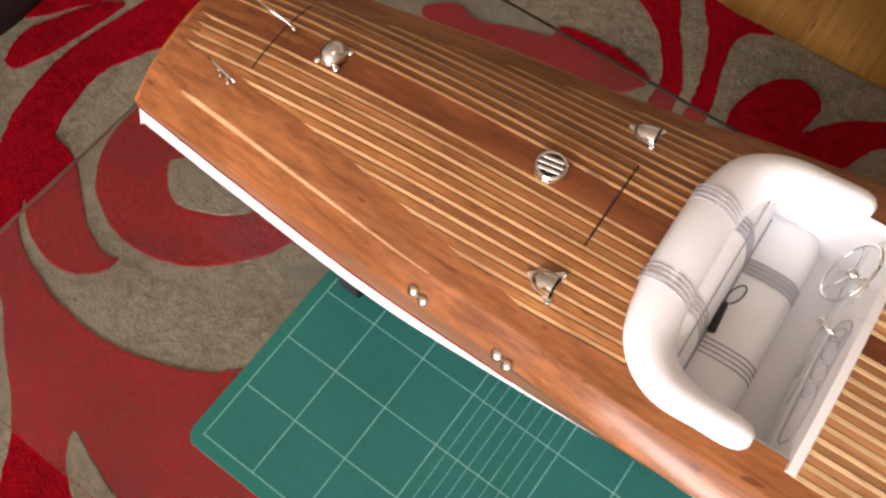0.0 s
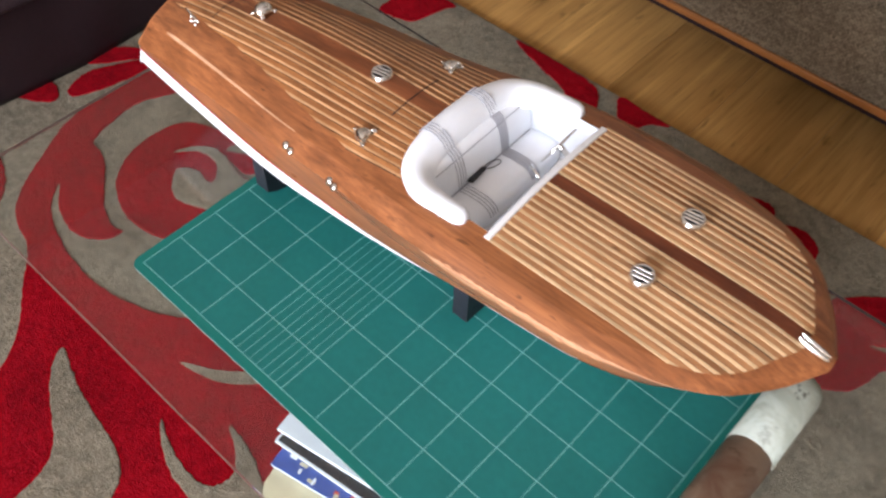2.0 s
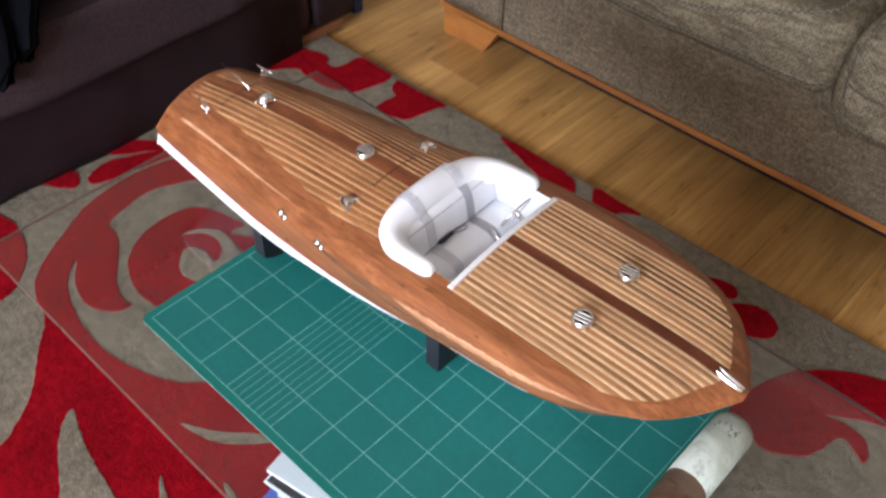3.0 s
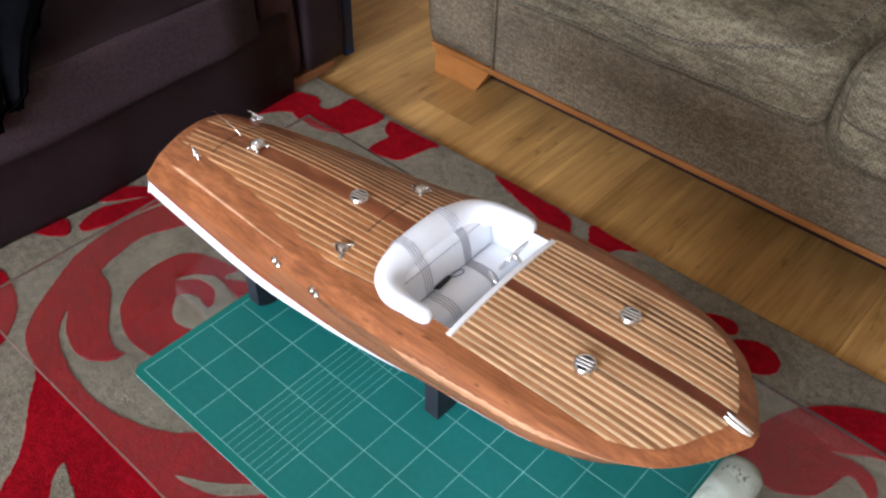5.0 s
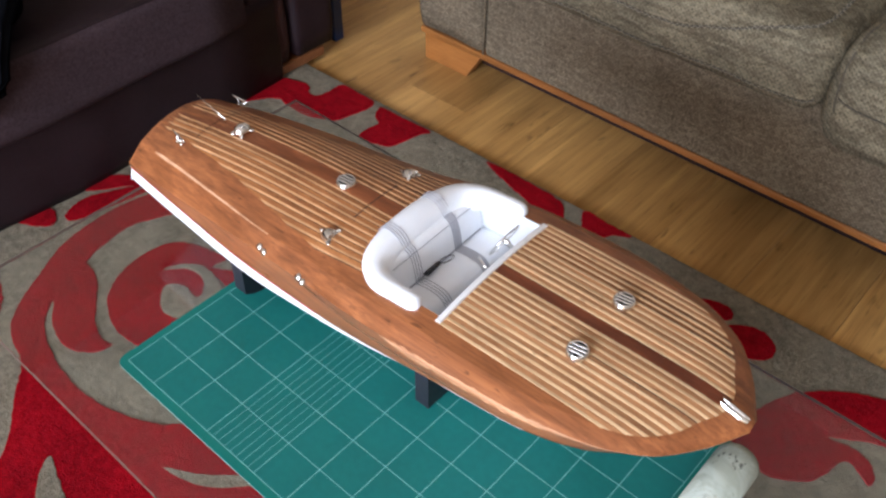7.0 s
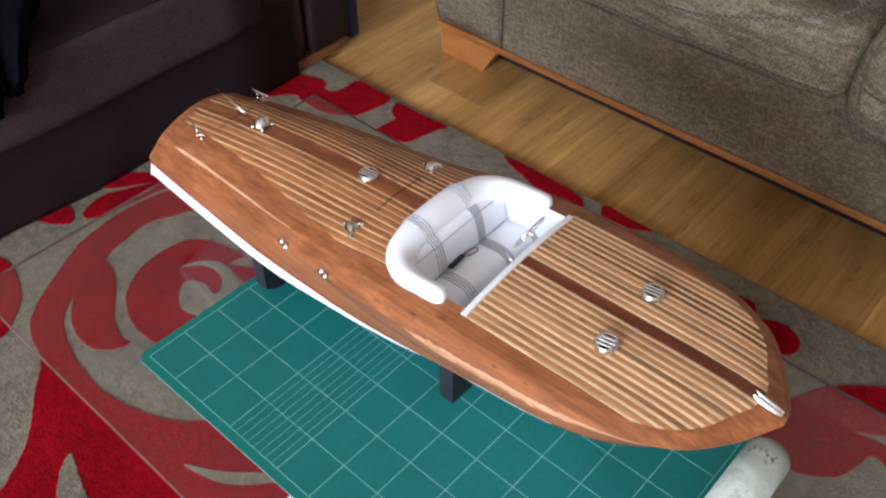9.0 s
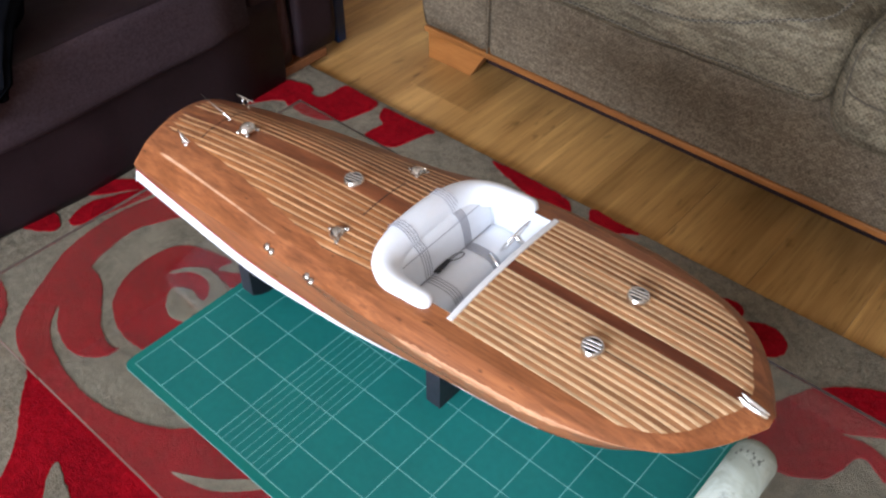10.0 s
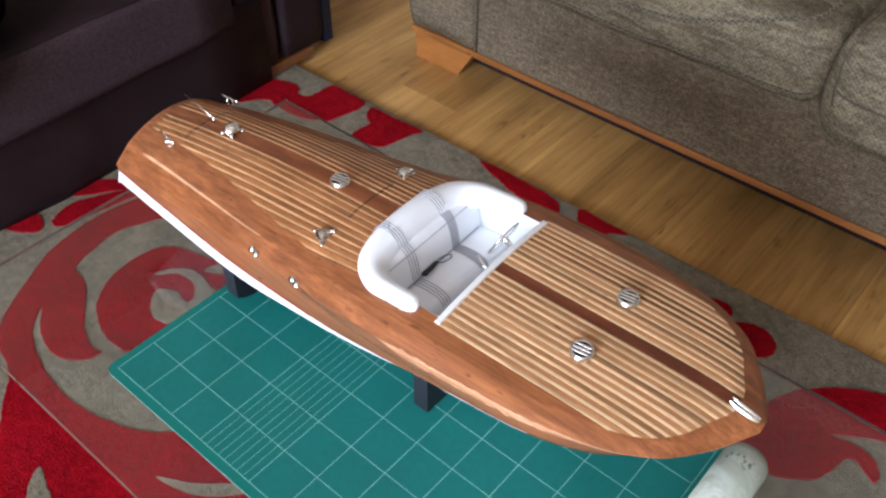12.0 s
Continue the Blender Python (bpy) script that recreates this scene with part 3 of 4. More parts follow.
for k in range(9):
    grid_line(0, 0.58, k * 0.05 - LINE, k * 0.05 + LINE)
grid_line(0, 0.58, 0.427 - LINE, 0.427 + LINE)
XS = [0.0, 0.05, 0.1, 0.15] + [0.23 + 0.05 * k for k in range(8)]
for x in XS:
    grid_line(x - LINE, x + LINE, 0, 0.427, z=0.00016)
for k in range(1, 8):
    grid_line(0.15 + k * 0.01 - LINE * 0.6, 0.15 + k * 0.01 + LINE * 0.6, 0, 0.427, "fine_line", 0.00014)

# ---- paper roll beside the mat ----
roll = thing("rolled_paper", pose(0.613, 0.2, GLASS_Z + 0.0245), "rolled mottled wallpaper lying on the glass beside the mat", "paper roll")


def roll_piece(y0, y1, r, rounded):
    prof = [(r * 0.2, 0), (r, 0), (r, y1 - y0 - (0.012 if rounded else 0))]
    if rounded:
        prof += [(r * 0.97, y1 - y0 - 0.006), (r * 0.85, y1 - y0 - 0.001), (r * 0.6, y1 - y0), (r * 0.3, y1 - y0)]
    return moved(lathe(prof, 28), Matrix.Translation((0, y0, 0)) @ pose(0, 0, 0, -90, 0, 0))


part("outer_sheet", roll_piece(0.05, 0.152, 0.0245, True), ROLLPAPER, roll, "pale greenish white end", True)
rng = random.Random(11)
for k in range(16):
    a, y, w = radians(rng.gauss(86, 13)), rng.gauss(0.124, 0.006), rng.uniform(0.0006, 0.0018)
    rows = [[(0.0247 * math.cos(a + i * w * 30), y + j * w, 0.0247 * math.sin(a + i * w * 30)) for i in (-1, 0, 1)] for j in (-1, 0, 1.4)]
    part("printed_fleck", grid(rows), INKGREY, roll)
part("inner_sheet", roll_piece(-0.2, 0.051, 0.0238, False), ROLLPINK, roll, "pinkish beige sheet", True)


# ---- sofas ----
def cushion(name, x0, x1, y0, y1, z0, z1, r, material, parent, label="", puff=0.0, segs=10, ex=2.6):
    """A stuffed block with round edges and slightly domed faces."""
    bm = bmesh.new()
    bmesh.ops.create_cube(bm, size=2.0)
    bmesh.ops.subdivide_edges(bm, edges=bm.edges[:], cuts=segs, use_grid_fill=True)
    sx, sy, sz = (x1 - x0) / 2, (y1 - y0) / 2, (z1 - z0) / 2
    for v in bm.verts:
        p = v.co.copy()
        q = Vector((p.x * sx, p.y * sy, p.z * sz))
        inner = Vector((max(-sx + r, min(sx - r, q.x)), max(-sy + r, min(sy - r, q.y)), max(-sz + r, min(sz - r, q.z))))
        d = q - inner
        if d.length > 1e-6:
            q = inner + d.normalized() * r
        bulge = puff * (1 - p.x * p.x) * (1 - p.y * p.y) + puff * 0.5 * (1 - p.y * p.y) * (1 - p.z * p.z) + puff * 0.5 * (1 - p.x * p.x) * (1 - p.z * p.z)
        n = Vector((p.x if abs(p.x) > 0.99 else 0, p.y if abs(p.y) > 0.99 else 0, p.z if abs(p.z) > 0.99 else 0))
        w = 0.012 * noise.noise(Vector((q.x * 5 + x0 * 7, q.y * 5, q.z * 5))) if puff else 0
        w += 0.0035 * noise.noise(Vector((q.x * 24 + q.z * 14, q.y * 16, q.z * 8 - q.x * 10))) if segs > 15 else 0
        v.co = q + n * (bulge + w) + Vector(((x0 + x1) / 2, (y0 + y1) / 2, (z0 + z1) / 2))
    return part(name, bm, material, parent, label, True)


sofa = thing("sofa", pose(0.6, 1.5, 0), "taupe woven fabric sofa on a pine rail", "sofa")
sx, sy = -0.6, -1.5


def piping(points, parent, material=None, r=0.0045):
    return part("piping", tube([(x + sx, y + sy, z) for x, y, z in points], r, 8), material or FABRIC, parent, "corded piping", True)


part("front_panel", moved(box(-0.392, 1.75, 1.15, 1.22, 0.146, 0.42, 0.008), Matrix.Translation((sx, sy, 0))), FABRIC, sofa)
part("body", moved(box(-0.56, 1.75, 1.225, 2.0, 0.15, 0.4, 0.01), Matrix.Translation((sx, sy, 0))), FABRIC, sofa)
cushion("arm", -0.594 + sx, -0.394 + sx, 1.146 + sy, 2.02 + sy, 0.147, 0.62, 0.02, FABRIC, sofa, "", 0.003)
cushion("backrest", -0.38 + sx, 1.75 + sx, 1.75 + sy, 2.08 + sy, 0.4, 0.85, 0.06, FABRIC, sofa, "", 0.02)
front_cushion = cushion("seat_cushion", -0.388 + sx, 0.368 + sx, 1.1 + sy, 1.74 + sy, 0.352, 0.505, 0.035, CHENILLE, sofa, "", 0.014, 34)
side_cushion = cushion("seat_cushion", 0.362 + sx, 1.15 + sx, 1.085 + sy, 1.74 + sy, 0.31, 0.53, 0.07, CHENILLE, sofa, "", 0.012, 34)


def seam_on(ob, points, zigzag, r):
    """A sewn seam laid on a cushion's surface along the given line: a dark groove and, if wanted, stitches across it."""
    faces, laid, gone = ob.data.polygons, [], 0.0
    line = curve([(x + sx, y + sy, z) for x, y, z in points], 60, False)
    for last, p in zip(line, line[1:]):
        gone += (p - last).length
        if gone < 0.0055:
            continue
        gone = 0.0
        near = min(faces, key=lambda face: (face.center - p).length_squared)
        laid.append((p - near.normal * (p - near.center).dot(near.normal), near.normal))
    part("seam_groove", tube([p for p, n in laid], r, 6), GROOVE, ob, "dark sewn groove", True)
    if zigzag:
        thread = []
        for i, (p, n) in enumerate(laid):
            d = (laid[min(i + 1, len(laid) - 1)][0] - laid[max(i - 1, 0)][0]).normalized()
            thread.append(p + n * r * 0.8 + d.cross(n) * (zigzag if i % 2 else -zigzag))
        part("stitches", tube(thread, 0.001, 5), TWINE, ob, "zigzag stitches")


seam_on(front_cushion, [(-0.37, 1.094, 0.436), (-0.2, 1.088, 0.438), (-0.1, 1.086, 0.439), (0.004, 1.084, 0.434), (0.085, 1.084, 0.437), (0.15, 1.088, 0.456), (0.2, 1.092, 0.472), (0.255, 1.1, 0.495), (0.3, 1.115, 0.508), (0.325, 1.16, 0.515), (0.325, 1.3, 0.52), (0.325, 1.5, 0.52)], 0.0026, 0.0026)
seam_on(front_cushion, [(-0.37, 1.1, 0.366), (-0.15, 1.088, 0.378), (0.016, 1.084, 0.37), (0.1, 1.084, 0.374), (0.21, 1.086, 0.379), (0.318, 1.094, 0.379), (0.352, 1.12, 0.39)], 0.0026, 0.0026)
seam_on(side_cushion, [(0.4, 1.4, 0.53), (0.395, 1.2, 0.52), (0.392, 1.13, 0.5), (0.39, 1.105, 0.46), (0.392, 1.1, 0.42), (0.4, 1.1, 0.39)], 0.0, 0.0018)
seam_on(side_cushion, [(0.392, 1.1, 0.42), (0.45, 1.08, 0.415), (0.6, 1.075, 0.41), (0.9, 1.075, 0.41)], 0.0, 0.0018)
piping([(-0.393, 1.147, z) for z in (0.15, 0.25, 0.35, 0.45, 0.6)], sofa, None, 0.003)
part("rail", moved(box(-0.592, 1.75, 1.152, 1.185, 0.129, 0.145, 0.003), Matrix.Translation((sx, sy, 0))), PINE, sofa, "orange pine rail")
for x in (-0.648, 1.4):
    prism = bmesh.new()
    prism_a = [prism.verts.new((x + px + sx, 1.23 + sy, pz)) for px, pz in ((0, 0), (0.138, 0), (0.2, 0.1), (0.2, 0.128), (0, 0.128))]
    prism_b = [prism.verts.new((v.co.x, v.co.y + 0.03, v.co.z)) for v in prism_a]
    for k in range(5):
        prism.faces.new((prism_a[k], prism_a[(k + 1) % 5], prism_b[(k + 1) % 5], prism_b[k]))
    prism.faces.new(prism_a)
    prism.faces.new(prism_b[::-1])
    part("foot", prism, PINE, sofa, "pine plinth board")
# added dark block gives the shade seen below the rail
part("underframe", moved(box(-0.56, 1.7, 1.298, 1.95, 0.004, 0.149, 0.003), Matrix.Translation((sx, sy, 0))), LEATHERB, sofa, "added dark block standing for the shade under the sofa")

dark = thing("sofa", pose(-1.2, 0.3, 0), "dark brown leather sofa with a brown suede seat", "sofa")
dx, dy = 1.2, -0.3
cushion("base", -1.6 + dx, -0.811 + dx, -1.2 + dy, 0.9 + dy, RUG_TOP + 0.001, 0.24, 0.012, LEATHERB, dark, "dark brown leather base", 0.002)
part("skirting", moved(box(-1.58, -0.834, 0.905, 1.05, RUG_TOP + 0.001, RUG_TOP + 0.026, 0.003), Matrix.Translation((dx, dy, 0))), SKIRTWOOD, dark, "stained wooden skirting")
cushion("seat_cushion", -1.45 + dx, -0.778 + dx, -0.9 + dy, 0.802 + dy, 0.215, 0.372, 0.02, SUEDE, dark, "brown suede seat cushion", 0.008, 14)
cushion("seat_top", -1.45 + dx, -0.787 + dx, -0.9 + dy, 0.8 + dy, 0.35, 0.38, 0.014, LEATHERB, dark, "thin dark brown panel over the seat cushion", 0.004, 14)
cushion("arm", -1.55 + dx, -0.826 + dx, 0.82 + dy, 0.945 + dy, 0.042, 0.6, 0.025, ARMHIDE, dark, "worn brown leather arm", 0.006)
cushion("arm_side", -1.55 + dx, -0.818 + dx, 0.946 + dy, 1.078 + dy, 0.046, 0.6, 0.02, LEATHERB, dark, "dark brown leather arm", 0.004)
cushion("backrest", -1.75 + dx, -1.4 + dx, -1.2 + dy, 1.04 + dy, 0.24, 0.85, 0.06, LEATHERB, dark, "", 0.01)

# black garment thrown over the dark seat
garment = thing("garment", pose(-0.85, 0.2, 0.386), "black jacket thrown over the seat of the dark sofa", "clothing")


def folds(name, points, radii, label):
    """Hanging cloth: a bar with lengthwise folds."""
    bm = tube(points, radii, 28, 0.6)
    for i, v in enumerate(bm.verts):
        k = i % 28
        v.co += Vector((0.004 * math.sin(k * 1.35), 0.004 * math.cos(k * 1.9), 0.003 * math.sin(k * 2.3 + v.co.z * 60)))
    return part(name, bm, DENIM, garment, label, True)


folds("sleeve", [(-0.06, 0.17, 0.1), (0.0, 0.12, 0.09), (0.055, 0.06, 0.055), (0.085, 0.03, 0.012), (0.092, 0.022, -0.02), (0.092, 0.02, -0.046), (0.09, 0.02, -0.052)], [0.05, 0.046, 0.04, 0.033, 0.029, 0.024, 0.012], "hanging black sleeve")
folds("sleeve", [(-0.02, 0.03, 0.1), (0.04, -0.01, 0.07), (0.082, -0.025, 0.015), (0.092, -0.03, -0.03), (0.092, -0.034, -0.075), (0.09, -0.034, -0.082)], [0.05, 0.048, 0.042, 0.036, 0.03, 0.014], "hanging black cuff")
cushion("jacket_body", -0.32, 0.02, -0.3, 0.16, 0.0, 0.12, 0.045, DENIM, garment, "crumpled black cloth", 0.03, 16)

# blue board standing behind the dark sofa's arm
part("blue_folder", box(-0.895, -0.868, 1.12, 1.15, 0.0, 0.5, 0.003), BLUE, label="blue card folder standing beside the dark sofa", category="folder")


# ---- model speedboat ----
boat = thing("model_speedboat", pose(-0.18, 0.2388, MZ, 0, 0, 2.1), "varnished mahogany model speedboat with a white cockpit on a black stand", "model boat")
STATIONS = [0.0, 0.1, 0.25, 0.36, 0.42, 0.52, 0.62, 0.7, 0.75, 0.785, 0.809]
Z_CROWN = smooth_table(STATIONS, [0.159, 0.174, 0.19, 0.194, 0.1955, 0.1975, 0.197, 0.196, 0.194, 0.1895, 0.185])
V_SHOULDER = smooth_table(STATIONS, [0.063, 0.075, 0.092, 0.100, 0.1065, 0.11, 0.108, 0.094, 0.073, 0.038, 0.004])
DROP = smooth_table(STATIONS, [0.0225, 0.024, 0.029, 0.023, 0.0155, 0.0095, 0.009, 0.008, 0.0075, 0.005, 0.002])
BEAM = smooth_table(STATIONS, [0.083, 0.0935, 0.1065, 0.115, 0.1225, 0.128, 0.1245, 0.1105, 0.088, 0.05, 0.008])
Z_SHEER = smooth_table(STATIONS, [0.110, 0.121, 0.14, 0.152, 0.161, 0.173, 0.178, 0.179, 0.1795, 0.1795, 0.1795])
CHINE = smooth_table(STATIONS, [0.082, 0.092, 0.103, 0.1055, 0.107, 0.1105, 0.112, 0.1, 0.0765, 0.044, 0.005])
Z_CHINE = smooth_table(STATIONS, [0.102, 0.1, 0.097, 0.098, 0.104, 0.124, 0.14, 0.153, 0.162, 0.169, 0.173])
Z_KEEL = smooth_table(STATIONS, [0.062, 0.058, 0.053, 0.05, 0.05, 0.052, 0.06, 0.075, 0.095, 0.125, 0.158])

RAKE = 0.3
FLARE = smooth_table([0.0, 0.25, 0.33, 0.4, 0.5, 0.55, 0.81], [0.0035, 0.003, 0.0012, -0.001, -0.0025, 0.0, 0.0])
BAND = smooth_table([0.0, 0.25, 0.36, 0.46, 0.54, 0.81], [0.016, 0.013, 0.008, 0.0055, 0.0012, 0.0008])
ROUND = smooth_table([0.0, 0.25, 0.36, 0.46, 0.56, 0.81], [0.06, 0.1, 0.22, 0.3, 0.2, 0.2])


def shoulder(u):
    """The three control points of the rounding between deck and side."""
    d, b, k = V_SHOULDER(u), BEAM(u), ROUND(u)
    zd, zs = Z_CROWN(u) - DROP(u), Z_SHEER(u)
    zm = max(zs, zd - 2 * DROP(u) / d * (b - d))
    return (d, zd), (d + (b - d) * (0.5 + 0.5 * k), (zd + zs) / 2 * (1 - k) + zm * k), (b, zs)


def crown(u, v):
    """Height of the deck at u along and v across."""
    (d, zd), (cv, cz), (b, zs) = shoulder(u)
    if abs(v) <= d:
        return Z_CROWN(u) - DROP(u) * (v / d) ** 2
    lo, hi = 0.0, 1.0
    for _ in range(24):
        t = (lo + hi) / 2
        if (1 - t) ** 2 * d + 2 * t * (1 - t) * cv + t * t * b < abs(v):
            lo = t
        else:
            hi = t
    return (1 - t) ** 2 * zd + 2 * t * (1 - t) * cz + t * t * zs


HOLE_U0, HOLE_U1, HOLE_F = 0.422, 0.52, 0.78
US = sorted(set([0.809 * i / 120 for i in range(121)] + [HOLE_U0, HOLE_U1]))
FS = sorted(set([i / 12 for i in range(13)] + [HOLE_F, 0.985]))


def half_section(u):
    (d, zd), (cv, cz), (b, zs) = shoulder(u)
    pts = [(f * d, crown(u, f * d)) for f in FS]
    for t in (0.04, 0.1, 0.2, 0.3, 0.4, 0.5, 0.6, 0.7, 0.8, 0.9, 1.0):
        pts.append(((1 - t) ** 2 * d + 2 * t * (1 - t) * cv + t * t * b, (1 - t) ** 2 * zd + 2 * t * (1 - t) * cz + t * t * zs))
    return pts


# deck and covering boards, open at the cockpit
rows = []
for u in US:
    h = half_section(u)
    rows.append([(u, -v, z) for v, z in h[::-1]] + [(u, v, z) for v, z in h[1:]])
deck = grid(rows)
gone = [f for f in deck.faces if HOLE_U0 < f.calc_center_median().x < HOLE_U1 and abs(f.calc_center_median().y) < HOLE_F * V_SHOULDER(f.calc_center_median().x)]
bmesh.ops.delete(deck, geom=gone, context="FACES")
part("deck", deck, MAHOGANY, boat, "varnished mahogany covering boards", True)
for side in (-1, 1):
    rows = [[(u, side * (BEAM(u) + (CHINE(u) - BEAM(u)) * t), Z_SHEER(u) + (Z_CHINE(u) - Z_SHEER(u)) * t) for t in [i / 8 for i in range(9)]] for u in US]
    part("hull_side", grid(rows), HULLWOOD, boat, "varnished mahogany side", True)
    rows = [[(u, side * (CHINE(u) + 0.0007), Z_CHINE(u) + 0.0008), (u, side * (CHINE(u) + 0.001), Z_CHINE(u)), (u, side * (CHINE(u) + 0.0006), Z_CHINE(u) - 0.0008)] for u in US if u < 0.36]
    part("waterline", grid(rows), REDLINE, boat, "thin red line")
    rows = [[(u, side * (CHINE(u) + 0.0004), Z_CHINE(u)), (u, side * (CHINE(u) + 0.8 * FLARE(u)), Z_CHINE(u) - 0.5 * min(BAND(u), Z_CHINE(u) - Z_KEEL(u))), (u, side * (CHINE(u) + FLARE(u)), Z_CHINE(u) - min(BAND(u), 0.7 * (Z_CHINE(u) - Z_KEEL(u)))), (u, side * (CHINE(u) * 0.93), Z_CHINE(u) - min(BAND(u) + 0.003, 0.8 * (Z_CHINE(u) - Z_KEEL(u)))), (u, 0, Z_KEEL(u))] for u in US]
    cut = next(i for i, u in enumerate(US) if u > 0.64)
    part("hull_bottom", grid(rows[:cut + 1]), WHITE, boat, "white painted bottom", False)
    part("fore_bottom", grid(rows[cut:]), HULLWOOD, boat, "varnished fore bottom", False)
tr = half_section(0.0)
outline = [(-v, z) for v, z in tr[::-1]] + tr[1:] + [(CHINE(0), Z_CHINE(0)), (0.0, Z_CHINE(0) - 0.004), (-CHINE(0), Z_CHINE(0))]
bm = bmesh.new()
ring_a = [bm.verts.new((0.0006, v, z)) for v, z in outline]
ring_b = [bm.verts.new((-0.003, v * 0.985, 0.11 + (z - 0.11) * 0.985)) for v, z in outline]
for i in range(len(outline)):
    bm.faces.new((ring_a[i], ring_a[(i + 1) % len(outline)], ring_b[(i + 1) % len(outline)], ring_b[i]))
bm.faces.new(ring_b)
part("transom", bm, HULLWOOD, boat, "varnished transom")
bm = bmesh.new()
low = [bm.verts.new((0.0, v, z)) for v, z in ((-CHINE(0), Z_CHINE(0)), (-CHINE(0) - 0.006, Z_CHINE(0) - 0.017), (0, Z_KEEL(0)), (CHINE(0) + 0.006, Z_CHINE(0) - 0.017), (CHINE(0), Z_CHINE(0)), (0, Z_CHINE(0) - 0.004))]
bm.faces.new(low)
part("transom_bottom", bm, WHITE, boat, "white painted transom foot")


def strip(name, v0, v1, u0, u1, u0b, u1b, material, lift=0.0005, steps=28, label=""):
    """A deck strip between v0 and v1; its ends may be cut at a slant."""
    bm = bmesh.new()
    rows = []
    for i in range(steps + 1):
        t = i / steps
        ua, ub = u0 + (u1 - u0) * t, u0b + (u1b - u0b) * t
        rows.append([(ua, v0, crown(ua, v0) + 0.0001), (ua, v0 + (v1 - v0) * 0.06, crown(ua, v0) + lift), (ub, v1 - (v1 - v0) * 0.06, crown(ub, v1) + lift), (ub, v1, crown(ub, v1) + 0.0001)])
    return part(name, grid(rows), material, boat, label)


# fore deck: dark and pale strips, cut off in the curve of the covering board
KING_F, DASH_U, FORE_V, NF = 0.0075, 0.523, 0.0984, 11
BOW_END = smooth_table([0.0, 0.01, 0.033, 0.052, 0.069, 0.082, 0.091, 0.099], [0.784, 0.783, 0.772, 0.763, 0.75, 0.734, 0.714, 0.69])
strip("king_plank", -KING_F, KING_F, DASH_U, 0.783, DASH_U, 0.783, KING, 0.0005, 28, "dark mahogany king plank")
PITCH = (FORE_V - KING_F) / NF
for side in (-1, 1):
    for k in range(NF):
        a = KING_F + k * PITCH
        m1, b = a + PITCH * 0.36, a + PITCH
        va, vm, vb = side * a, side * m1, side * b
        strip("pale_strip", va, vm, DASH_U, BOW_END(a), DASH_U, BOW_END(m1), MAPLE, 0.0007, 26)
        if side * k == -3 or side * k in (5, 6, 7):
            strip("glue_line", side * (m1 + 0.0001), side * (m1 + 0.0011), DASH_U + 0.11, BOW_END(m1), DASH_U + 0.11, BOW_END(m1) - 0.001, CAULK, 0.00065, 24, "dark glue line")
        if k < NF - 1:
            strip("deck_plank", vm, vb, DASH_U, BOW_END(m1), DASH_U, BOW_END(b), PLANKWOOD if side * k in (5, 6, 7) else FOREWOOD, 0.0004, 26)

# aft deck: strips that step along the covering board
KING_A, AFT_V, NA, AFT_U1 = 0.0112, 0.091, 10, 0.415
EDGE_U = smooth_table([0.0, 0.036, 0.042, 0.052, 0.064, 0.074, 0.083, 0.092], [0.0, 0.012, 0.07, 0.15, 0.22, 0.275, 0.33, 0.375])
strip("king_plank", -KING_A, KING_A, 0.004, 0.417, 0.004, 0.417, KINGAFT, 0.0005, 28, "mahogany king plank")
PITCH_A = (AFT_V - KING_A) / NA
for side in (-1, 1):
    for k in range(NA):
        a = KING_A + k * PITCH_A
        m1, b = a + PITCH_A * 0.3, a + PITCH_A
        start = max(0.006, EDGE_U(a))
        strip("pale_strip", side * a, side * m1, start, AFT_U1, start + 0.012, AFT_U1, MAPLEAFT, 0.0007, 30)
        strip("caulk_line", side * (m1 + 0.0001), side * (m1 + 0.0008), start + 0.012, AFT_U1, start + 0.013, AFT_U1, CAULK, 0.00065, 24)
        if k < NA - 1:
            strip("deck_plank", side * m1, side * b, start + 0.01, AFT_U1, max(start + 0.012, EDGE_U(b)), AFT_U1, PLANKWOOD, 0.0004, 30)

# highlight along the ridge of each quarter, put in as a strip of paler colour
RIDGE = smooth_table([0.02, 0.058, 0.105, 0.153, 0.252, 0.3], [0.0656, 0.0702, 0.0757, 0.0815, 0.0922, 0.096])
for side in (-1, 1):
    rows = []
    for i in range(61):
        u = 0.036 + 0.244 * i / 60
        w = 0.0012 * (1 - i / 60) ** 0.6 * min(1.0, 0.3 + i / 5) + 0.0003
        rows.append([(u, side * (RIDGE(u) + w * k), crown(u, RIDGE(u) + w * k) + 0.0002 + 0.0003 * (1 - k * k)) for k in (-1, -0.4, 0.4, 1)])
    part("rubbed_edge", grid(rows), RIDGELIGHT, boat, "pale strip standing for the highlight on the ridge", True)

